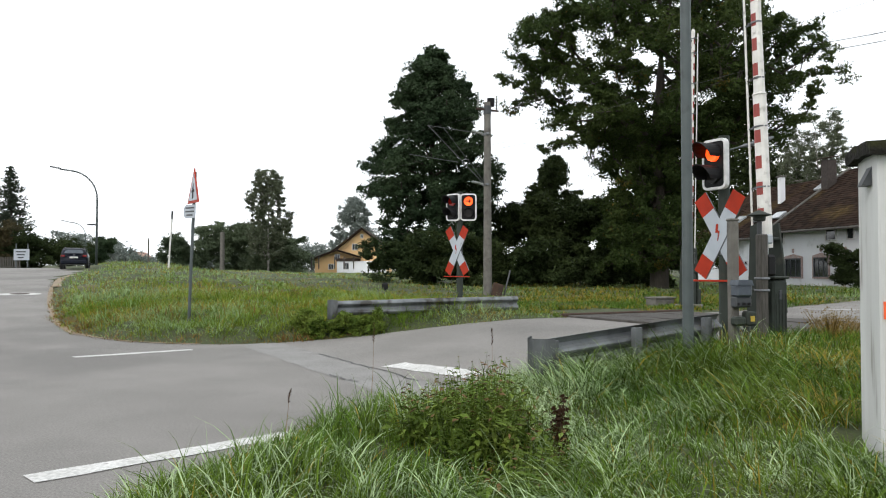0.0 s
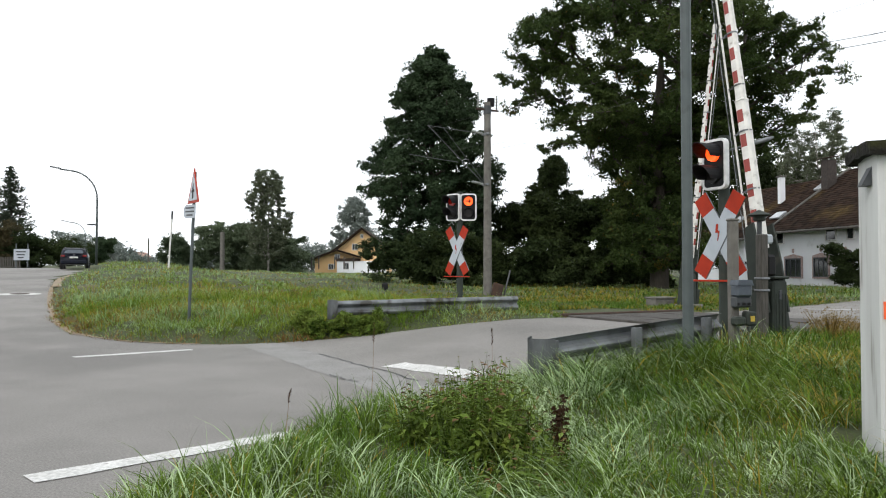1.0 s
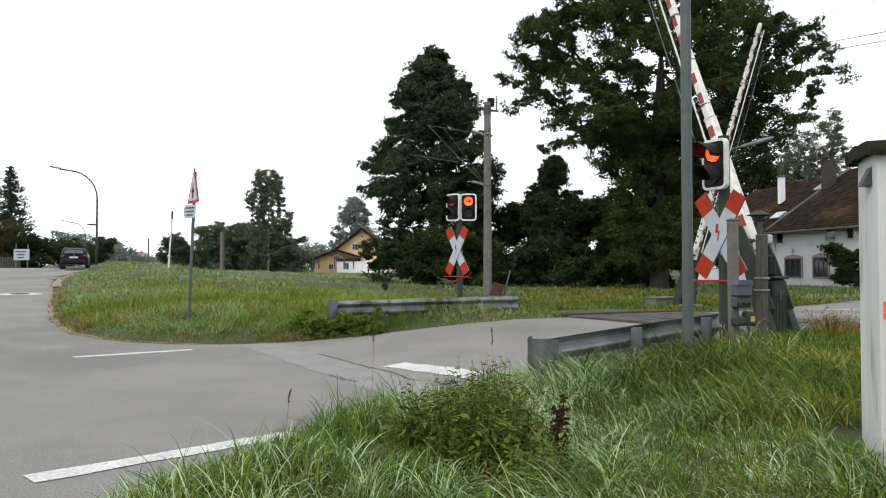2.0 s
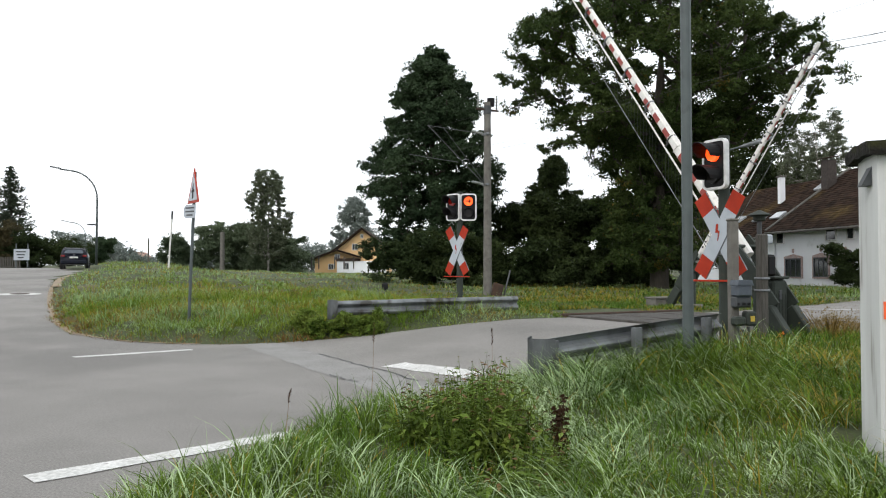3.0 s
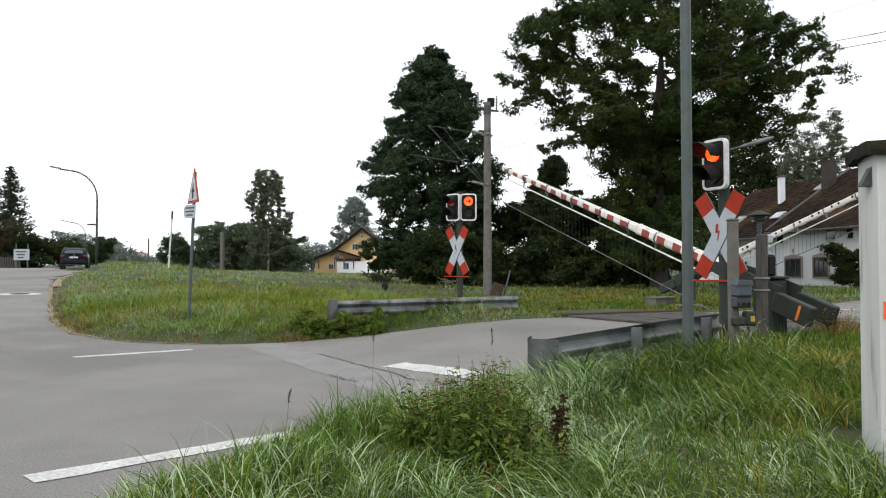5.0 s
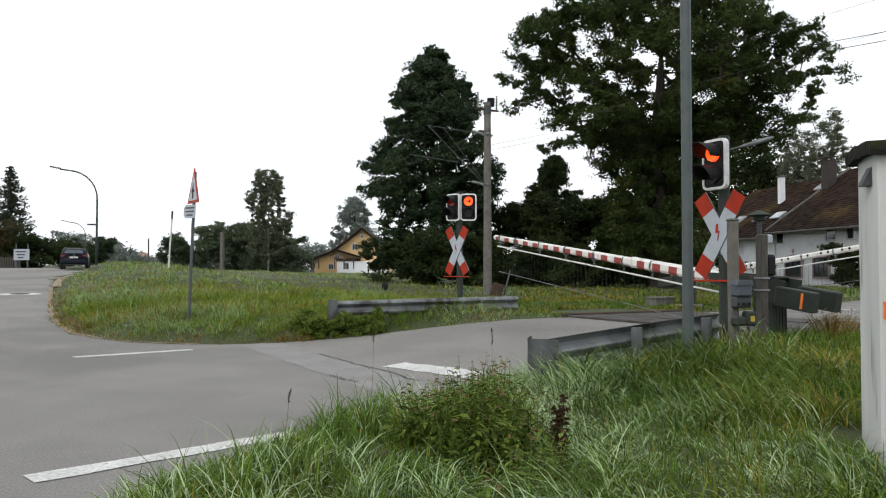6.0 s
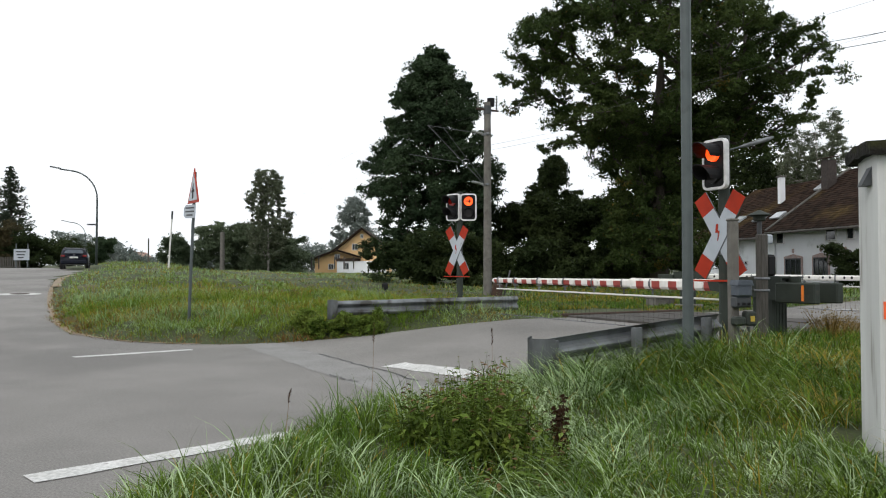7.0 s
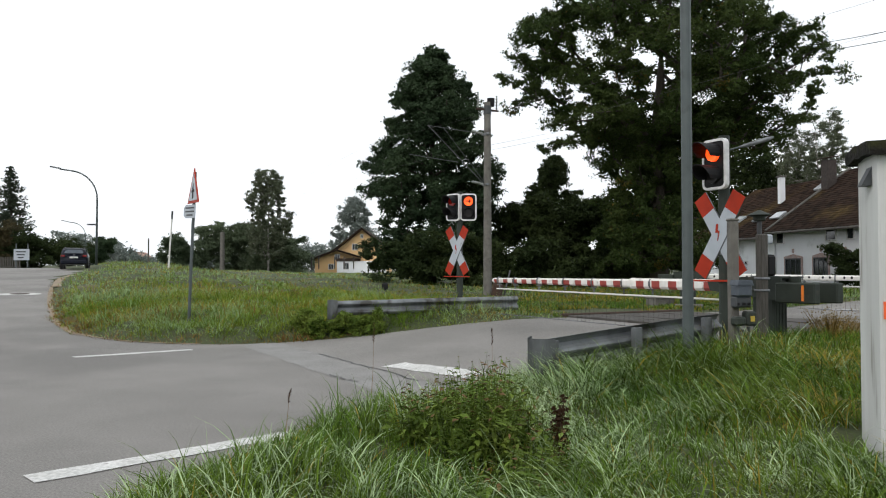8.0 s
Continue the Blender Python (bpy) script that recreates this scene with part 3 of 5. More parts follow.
# ---- trees and hedges ----
def leaf_cloud(centres, radii, count, size, flat=0.75, sprays=10):
    """Small pointed leaves on sprays within clumps: arrays of vertices and faces."""
    def unit(v):
        return v / np.linalg.norm(v, axis=1)[:, None]
    c, r = np.asarray(centres, float), np.asarray(radii, float)
    own = np.repeat(np.arange(len(c)), sprays)
    sub = c[own] + unit(rng.normal(size=(len(own), 3))) * (r[own] * rng.random(len(own)) ** 0.45 * 1.05)[:, None] * np.array([1, 1, flat])
    pick = rng.integers(0, len(sub), count)
    p = sub[pick] + rng.normal(size=(count, 3)) * (r[own][pick] * 0.19)[:, None] * np.array([1.25, 1.25, 0.75])
    up = unit(rng.normal(size=(count, 3)) + np.array([0, 0, 0.6]))
    u = unit(np.cross(up, rng.normal(size=(count, 3))))
    v = np.cross(up, u)
    s = (size * (0.6 + 0.8 * rng.random(count)))[:, None]
    q = np.stack([p + u * s, p - u * s * 0.7 + v * s * 0.6, p - u * s * 0.7 - v * s * 0.6], 1).reshape(-1, 3)
    return q, np.arange(count * 3).reshape(-1, 3)


def limb(bm, p0, p1, r0, r1, bend=0.1, seg=7):
    p0, p1 = Vector(p0), Vector(p1)
    L = (p1 - p0).length
    pts, rr = [], []
    off = Vector((random.uniform(-1, 1), random.uniform(-1, 1), random.uniform(-.3, .6))) * bend * L
    for i in range(6):
        t = i / 5
        pts.append(p0.lerp(p1, t) + off * math.sin(math.pi * t))
        rr.append(r0 + (r1 - r0) * t)
    add_path(bm, pts, rr, seg)
    return pts


def tree(name, x, y, height, crown, trunk_r, leaf, label, leaves=20000, size=0.16, clump=0.9, bare=0.25, gold=0.0, bark="bark", shape="oval", clumps=70, gap=0.0, low=None, droop=0.0, seed=1, z=None):
    """Tapered trunk, limbs to every clump of leaves, and an uneven crown."""
    random.seed(seed)
    g = gz(x, y) if z is None else z
    t = empty(name, pose(x, y, g))
    tagged(t, label, "tree")
    bm = bmesh.new()
    top = height * 0.88
    axis = [Vector((random.uniform(-.015, .015) * height * i / 6, random.uniform(-.015, .015) * height * i / 6, -0.3 + (top + 0.3) * i / 6)) for i in range(7)]
    add_path(bm, axis, [trunk_r * (1 - 0.88 * i / 6) for i in range(7)], 10)
    centres, radii = [], []
    while len(centres) < clumps:
        u = random.random()
        if shape == "oval":
            w = math.sin(math.pi * min(1, (u * 0.92 + 0.08)) ** 0.75) ** 0.6
        elif shape == "cone":
            w = (1 - u) ** 0.8 + 0.06
        elif shape == "dome":
            w = math.sqrt(max(0.02, 1 - (u * 0.98) ** 2.2)) * (0.75 + 0.25 * min(1, u * 4))
        else:
            w = 0.55 + 0.45 * math.sin(math.pi * u)
        ang = random.uniform(0, 2 * math.pi)
        rad = w * crown * math.sqrt(random.uniform(0.06, 1)) * random.uniform(0.85, 1.12)
        c = Vector((rad * math.cos(ang), rad * math.sin(ang), height * (bare + (1 - bare) * u * 0.97)))
        if gap and noise.noise(c * 0.42 + Vector((seed, 0, 0))) < gap:
            continue
        centres.append(c)
        radii.append(clump * random.uniform(0.6, 1.35) * (0.7 + 0.3 * w))
        if droop and rad > crown * 0.45:
            for k in (1, 2):
                centres.append(c + Vector((0.1 * c.x / rad, 0.1 * c.y / rad, -droop * k)))
                radii.append(clump * 0.45)
    if low:
        for k in range(sum(q[5] for q in low)):
            dx, dy, r, z0, z1, count = low[0] if k < low[0][5] else low[-1]
            ang, rad = random.uniform(0, 2 * math.pi), r * math.sqrt(random.random())
            centres.append(Vector((dx + rad * math.cos(ang), dy + rad * math.sin(ang), random.uniform(z0, z1))))
            radii.append(clump * random.uniform(0.7, 1.3))
    # each clump hangs on the nearest wood already there; boughs thicken with what they bear
    nodes = [p for k, p in enumerate(axis) if p.z > height * bare * 0.35]
    above = [-1] * len(nodes)
    first = len(nodes)
    order = sorted(centres, key=lambda c: math.hypot(c.x, c.y) + 0.25 * abs(c.z - height * 0.5))
    pos = np.array([tuple(p) for p in nodes])
    for c in order:
        dist = np.linalg.norm(pos - np.array(tuple(c)), axis=1) + 0.9 * np.maximum(0, pos[:, 2] - c.z + 0.2)
        above.append(int(dist.argmin()))
        nodes.append(c)
        pos = np.vstack([pos, tuple(c)])
    load = [1.0] * len(nodes)
    for k in range(len(nodes) - 1, first - 1, -1):
        load[above[k]] += load[k]
    for k in range(first, len(nodes)):
        r = 0.014 * trunk_r / 0.3 * load[k] ** 0.52 + 0.008
        limb(bm, nodes[above[k]], nodes[k], min(r * 1.15, trunk_r * 0.6), r * 0.75, 0.07, 5)
    for k in range(first, len(nodes)):
        gap_len = (nodes[k] - nodes[above[k]]).length
        if gap_len > 1.3 and above[k] >= first:
            for f in (0.35, 0.65):
                centres.append(nodes[above[k]].lerp(nodes[k], f) + Vector((0, 0, 0.15)))
                radii.append(clump * 0.55)
    part("trunk", bm, bark, t, shade=True)
    q, f = leaf_cloud([tuple(c) for c in centres], radii, leaves, size)
    idx = (rng.random(len(f)) < gold).astype(np.int32) if gold else None
    if gold:
        near_gold = rng.random(len(centres)) < gold * 4
        which = np.repeat(0, len(f))
        cc = np.array([tuple(c) for c in centres])[near_gold]
        mid = q.reshape(-1, 3, 3).mean(1)
        for c in cc:
            which |= (np.linalg.norm(mid - c, axis=1) < clump * 0.8).astype(int)
        idx = ((which & (rng.random(len(f)) < 0.5)) | idx).astype(np.int32)
    np_mesh("crown", q, f, [M[leaf], M["oak_gold"]], idx, t)
    return t


def conifer(name, x, y, height, reach, label, seed=1):
    """A spruce: straight trunk and tiers of drooping boughs hung with needles."""
    random.seed(seed)
    t = empty(name, pose(x, y, gz(x, y)))
    tagged(t, label, "tree")
    bm = tube((0, 0, -0.3), (0, 0, height * 0.97), 0.26, 0.02, 10)
    cloud = []
    z = height * 0.08
    while z < height * 0.985:
        w = reach * ((1 - z / height) ** 0.8 + 0.03)
        for k in range(9):
            ang, L = random.uniform(0, 2 * math.pi), w * random.uniform(0.7, 1.12)
            pts = [(L * f * math.cos(ang), L * f * math.sin(ang), z - 0.32 * L * math.sin(f * 2.4) * 0.8 + 0.1 * L * f * f) for f in (0.0, 0.35, 0.7, 1.0)]
            add_path(bm, pts, [0.035, 0.025, 0.015, 0.006], 4)
            for f in np.arange(0.12, 1.01, 0.22 / max(L, 0.3)):
                i = min(2, int(f * 3))
                cloud.append(Vector(pts[i]).lerp(Vector(pts[i + 1]), min(1, f * 3 - i)) - Vector((0, 0, 0.07)))
        z += random.uniform(0.26, 0.42)
    part("trunk", bm, "bark", t)
    q, f = leaf_cloud([tuple(c) for c in cloud], [0.17] * len(cloud), 52000, 0.075, 1.1, 3)
    np_mesh("crown", q, f, [M["spruce_leaf"]], None, t)


def hedge(name, pts, width, height, leaf, label, leaves, size=0.14, clump=0.9, rough=0.35, seed=1, kind="stuff", z=None):
    """A long mass of bushes along a line."""
    random.seed(seed)
    centres, radii = [], []
    segs = list(zip(pts, pts[1:]))
    lens = [math.dist(a[:2], b[:2]) for a, b in segs]
    total = sum(lens)
    for i in range(int(total / clump * 5 * max(1, height / 3))):
        s = random.uniform(0, total)
        for (a, b), L in zip(segs, lens):
            if s <= L:
                break
            s -= L
        t = s / L
        ha, hb = a[2] if len(a) > 2 else 1, b[2] if len(b) > 2 else 1
        hh = (ha + (hb - ha) * t) * height
        x, y = a[0] + (b[0] - a[0]) * t + random.uniform(-width, width) / 2, a[1] + (b[1] - a[1]) * t + random.uniform(-width, width) / 2
        hh *= 1 - rough * (0.5 + 0.5 * noise.noise(Vector((x * 0.35, y * 0.35, seed)))) * random.uniform(0.6, 1.3)
        centres.append((x, y, (gz(x, y) if z is None else z) + hh * random.random() ** 0.7))
        radii.append(clump * random.uniform(0.6, 1.2))
    q, f = leaf_cloud(centres, radii, leaves, size)
    ob = np_mesh(name, q, f, [M[leaf]])
    tagged(ob, label, "bushes", kind=kind)
    return ob

# ---- roadside things ----
def w_profile():
    """Half-round waves of a guard rail's beam: depth, height."""
    return [(0.0, 0.155), (0.03, 0.15), (0.07, 0.115), (0.08, 0.085), (0.05, 0.05), (0.01, 0.025), (0.0, 0.0),
            (0.01, -0.025), (0.05, -0.05), (0.08, -0.085), (0.07, -0.115), (0.03, -0.15), (0.0, -0.155)]


def guard_rail(pts, tops, side, ends, label, spots):
    """A steel beam on posts along plan points; side: 1 or -1, where the waves bulge; ends: flat caps."""
    g = empty("guard_rail", pose(pts[0][0], pts[0][1], gz(*pts[0])))
    tagged(g, label, "guard rail", "guard rails")
    inv = g.matrix_world.inverted()
    bm = bmesh.new()
    rows = []
    P = [Vector((x, y, z - 0.155)) for (x, y), z in zip(pts, tops)]
    for i, p in enumerate(P):
        d = (P[min(i + 1, len(P) - 1)] - P[max(i - 1, 0)]).normalized()
        s = Vector((-d.y, d.x, 0)).normalized() * side
        rows.append([[bm.verts.new(inv @ (p + s * (a + t) + Vector((0, 0, b)))) for a, b in w_profile()] for t in (0, -0.008)])
    for (f0, b0), (f1, b1) in zip(rows, rows[1:]):
        for k in range(12):
            bm.faces.new((f0[k], f0[k + 1], f1[k + 1], f1[k])), bm.faces.new((b0[k + 1], b0[k], b1[k], b1[k + 1]))
        for k in (0, 12):
            bm.faces.new((f0[k], f1[k], b1[k], b0[k]))
    bmesh.ops.recalc_face_normals(bm, faces=bm.faces)
    part("beam", bm, "zinc", g)
    for s in spots:
        t, i = s, 0
        while i < len(P) - 2 and t > (P[i + 1] - P[i]).length:
            t -= (P[i + 1] - P[i]).length
            i += 1
        d = (P[i + 1] - P[i]).normalized()
        p = P[i] + d * t
        n = Vector((-d.y, d.x, 0)).normalized() * side
        rot = math.degrees(math.atan2(d.y, d.x))
        gnd = gz(p.x, p.y)
        hh = p.z - gnd + 0.16
        bm = box((0.1, 0.012, hh + 0.3), pose(0, 0, 0), 0.003)
        add_box(bm, (0.012, 0.06, hh + 0.3), pose(-0.044, 0.03, 0)), add_box(bm, (0.012, 0.06, hh + 0.3), pose(0.044, 0.03, 0))
        bm.transform(inv @ pose(p.x - n.x * 0.09, p.y - n.y * 0.09, gnd + hh / 2 - 0.17, 0, 0, rot))
        part("post", bm, "zinc", g)
        bm = tube((0, -0.01, 0), (0, 0.05, 0), 0.02, seg=8)
        bm.transform(inv @ pose(p.x, p.y, p.z, 0, 0, rot))
        part("bolt", bm, "zinc", g)
    for e in ends:
        p = P[e]
        d = (P[1] - P[0]) if e == 0 else (P[-2] - P[-1])
        rot = math.degrees(math.atan2(d.y, d.x))
        bm = bmesh.new()
        k = 8
        rows2 = [[bm.verts.new((-0.02 + 0.17 * (1 - math.sin(math.pi * i / k)) - 0.1, -0.2 + 0.4 * i / k, z)) for i in range(k + 1)] for z in (-0.22, 0.18)]
        for i in range(k):
            bm.faces.new((rows2[0][i], rows2[0][i + 1], rows2[1][i + 1], rows2[1][i]))
        bmesh.ops.solidify(bm, geom=bm.faces[:], thickness=0.012)
        bmesh.ops.recalc_face_normals(bm, faces=bm.faces)
        bm.transform(inv @ pose(p.x, p.y, p.z, 0, 0, rot))
        part("end_cap", bm, "zinc", g, "curved grey end plate")
    return g


def catenary_mast():
    x, y = 1.72, 29.6
    g = gz(x, y)
    m = empty("catenary_mast", pose(x, y, g, 0, 0, math.degrees(math.atan2(N.y, N.x))))
    tagged(m, "weathered concrete overhead line mast beside the track", "mast")
    part("pole", tube((0, 0, -0.3), (0, 0, 7.45 - g + 0.5), 0.17, 0.13, 14), "concrete", m)
    top = 7.9 - g
    bm = box((1.0, 0.08, 0.07), pose(0, 0, top - 0.25), 0.01)
    part("crossarm", bm, "steel_rust", m)
    part("transformer_drum", tube((0.16, 0, top - 0.1), (0.16, 0, top + 0.22), 0.14, 0.15, 14), "black", m)
    part("pole_collar", tube((0, 0, top - 0.42), (0, 0, top - 0.1), 0.16, 0.15, 14), "dark_box", m)
    for dx in (-0.42, 0.42):
        bm = add_path(bmesh.new(), [(dx, 0, top - 0.2 + k * 0.06) for k in range(10)], [0.05 if k % 2 else 0.022 for k in range(10)], 8)
        part("insulator", bm, "porcelain", m)
    # two-tube cantilever towards the track
    z1, z2 = 6.7 - g, 4.75 - g
    part("stay_tube", tube((-0.15, 0, z1), (-2.55, 0.1, z1 + 0.14), 0.013, seg=8), "dark_steel", m)
    part("strut_tube", tube((-0.15, 0, z2), (-2.5, 0.1, z1 + 0.12), 0.019, seg=8), "dark_steel", m)
    part("steady_tube", tube((-1.3, 0, z2 + 0.78), (-3.3, 0.1, z2 + 0.95), 0.014, seg=8), "dark_steel", m)
    part("brace_tube", tube((-0.15, 0, z2 + 0.1), (-1.9, 0.05, z1 + 0.1), 0.012, seg=6), "dark_steel", m)
    for zz in (z1, z2):
        bm = add_path(bmesh.new(), [(-0.2 - k * 0.05, 0, zz + 0.008 * k) for k in range(11)], [0.06 if k % 2 else 0.03 for k in range(11)], 10)
        part("insulator", bm, "porcelain", m)
        part("mast_bracket", box((0.12, 0.36, 0.09), pose(-0.08, 0, zz), 0.01), "zinc", m)
    return m


def wire(p0, p1, sag, r, label, name="overhead_wire"):
    bm = bmesh.new()
    p0, p1 = Vector(p0), Vector(p1)
    add_path(bm, [p0.lerp(p1, i / 16) - Vector((0, 0, sag * 4 * (i / 16) * (1 - i / 16))) for i in range(17)], r, 5)
    tagged(link_mesh(name, bm, M["wire"]), label, "cable")


def railway():
    """One track along a, level with the road at the crossing."""
    for k, n in enumerate((11.28, 12.72)):
        bm = bmesh.new()
        p0, p1 = at(n, -60), at(n, 160)
        for w, h0, h1 in ((0.07, 0.36, 0.445), (0.14, 0.28, 0.32), (0.02, 0.31, 0.37)):
            c = Vector(((p0[0] + p1[0]) / 2, (p0[1] + p1[1]) / 2, (h0 + h1) / 2))
            add_box(bm, (220, w, h1 - h0), pose(*c, 0, 0, 118.1))
        tagged(link_mesh("railway_rail", bm, M["steel_rust"]), "rusty steel rail with a worn top across the road", "rail", "rails")
    bm = bmesh.new()
    c = at(12, 50)
    prof = [(-1.9, 0.0), (-1.15, 0.31), (1.15, 0.31), (1.9, 0.0)]
    for a0, a1 in ((-60, 7.2), (14.4, 160)):
        lo = [bm.verts.new((*at(12 + n, a0), z)) for n, z in prof]
        hi = [bm.verts.new((*at(12 + n, a1), z)) for n, z in prof]
        for i in range(3):
            bm.faces.new((lo[i], lo[i + 1], hi[i + 1], hi[i]))
        bm.faces.new(lo), bm.faces.new(hi)
    bmesh.ops.recalc_face_normals(bm, faces=bm.faces)
    tagged(link_mesh("ballast", bm, M["gravel"]), "dark weathered stone ballast under the track", "ballast", kind="structure")


def sleepers():
    """Dark timbers under the rails beside the road."""
    first = None
    for k in range(16):
        a = 14.1 + 0.62 * k
        p = at(12, a)
        if first is None:
            first = link_mesh("sleeper", box((0.26, 2.5, 0.16), None, 0.02), M["old_wood"])
            ob = first
        else:
            ob = new("sleeper", first.data)
        ob.matrix_world = pose(p[0], p[1], 0.265 + random.uniform(-0.01, 0.01), 0, 0, 118.1 + random.uniform(-1, 1))
        tagged(ob, "dark weathered timber sleeper under the rails", "sleeper", "sleepers")


def crossing_deck():
    """Dark panels that fill the road between and beside the rails."""
    d = empty("crossing_deck", pose(*at(12, 10.1), 0.4, 0, 0, 118.1))
    tagged(d, "dark panel deck between the rails across the road", "track deck")
    for n, w in ((-1.25, 0.95), (0.0, 1.3), (1.25, 0.95)):
        for k in range(6):
            part("deck_panel", box((1.15, w, 0.06), pose(-2.6 + 1.15 * k, n, 0.035 + random.uniform(-0.004, 0.004)), 0.012), "deck", d)
    part("end_beam", box((0.16, 3.6, 0.2), pose(3.45, 0, 0.0), 0.02), "steel_rust", d, "dark timber end beam")


def plain_post(name, x, y, r, ztop, material, label, cat, square=False):
    g = gz(x, y)
    e = empty(name, pose(x, y, g))
    tagged(e, label, cat)
    if square:
        part("post", box((2 * r, 2 * r, ztop - g + 0.3), pose(0, 0, (ztop - g) / 2 - 0.15), 0.012), material, e)
    else:
        part("post", tube((0, 0, -0.3), (0, 0, ztop - g), r, r * 0.92, 16), material, e)
    return e


# ---- buildings ----
def quad_roof(parent, name, e0, e1, r0, r1, material, label=""):
    """A roof plane between an eaves line and a ridge line, 0.12 thick."""
    bm = bmesh.new()
    up = Vector((0, 0, 0.12))
    lo = [bm.verts.new(Vector(p)) for p in (e0, e1, r1, r0)]
    hi = [bm.verts.new(Vector(p) + up) for p in (e0, e1, r1, r0)]
    bm.faces.new(lo[::-1]), bm.faces.new(hi)
    for i in range(4):
        bm.faces.new((lo[i], lo[(i + 1) % 4], hi[(i + 1) % 4], hi[i]))
    bmesh.ops.recalc_face_normals(bm, faces=bm.faces)
    return part(name, bm, material, parent, label)


def tile_rows(parent, e0, e1, r0, r1, rows, cols, material):
    """Overlapping courses of roof tiles, all in one part."""
    bm = bmesh.new()
    e0, e1, r0, r1 = (Vector(p) for p in (e0, e1, r0, r1))
    nrm = (e1 - e0).cross(r0 - e0).normalized()
    if nrm.z < 0:
        nrm = -nrm
    for j in range(rows):
        a0, a1 = e0.lerp(r0, j / rows), e1.lerp(r1, j / rows)
        b0, b1 = e0.lerp(r0, min(1, (j + 1.12) / rows)), e1.lerp(r1, min(1, (j + 1.12) / rows))
        for i in range(cols):
            lift = nrm * (0.155 + random.uniform(-0.008, 0.012))
            low = nrm * 0.13
            c = [a0.lerp(a1, (i + 0.04) / cols) + lift, a0.lerp(a1, (i + 0.96) / cols) + lift, b0.lerp(b1, (i + 0.96) / cols) + low, b0.lerp(b1, (i + 0.04) / cols) + low]
            d = [c[0] - nrm * 0.04, c[1] - nrm * 0.04]
            v = [bm.verts.new(p) for p in c + d]
            bm.faces.new(v[:4]), bm.faces.new((v[0], v[1], v[5], v[4]))
    me = part("roof_tiles", bm, material, parent)
    tagged(me, kind="stuff")


def window_unit(parent, m, w, h, trim=None, label="", bars=1, arch=False):
    """Window set in a wall: m's y axis points into the wall."""
    f = part("window", ring_prism([(-w / 2, -h / 2), (w / 2, -h / 2), (w / 2, h / 2), (-w / 2, h / 2)],
             [(-w / 2 + 0.07, -h / 2 + 0.07), (w / 2 - 0.07, -h / 2 + 0.07), (w / 2 - 0.07, h / 2 - 0.07), (-w / 2 + 0.07, h / 2 - 0.07)], 0.1, m @ pose(0, -0.02, 0)),
             "dark_box" if trim else "frame_white", parent, label)
    part("pane", box((w - 0.12, 0.02, h - 0.12), m @ pose(0, -0.025, 0)), "window", f)
    for k in range(bars):
        part("glazing_bar", box((0.05, 0.05, h - 0.12), m @ pose((k + 1) * w / (bars + 1) - w / 2, -0.03, 0)), "dark_box" if trim else "frame_white", f)
    if trim:
        o = [(-w / 2 - 0.1, -h / 2 - 0.08), (w / 2 + 0.1, -h / 2 - 0.08), (w / 2 + 0.1, h / 2 + 0.1), (0, h / 2 + (0.26 if arch else 0.1)), (-w / 2 - 0.1, h / 2 + 0.1)]
        i = [(-w / 2, -h / 2), (w / 2, -h / 2), (w / 2, h / 2), (0, h / 2), (-w / 2, h / 2)]
        part("window_surround", ring_prism(o, i, 0.07, m @ pose(0, -0.035, 0)), trim, f, "pink brick window surround")
        if arch:
            part("keystone", box((0.14, 0.1, 0.26), m @ pose(0, -0.04, h / 2 + 0.46), 0.03), trim, f)


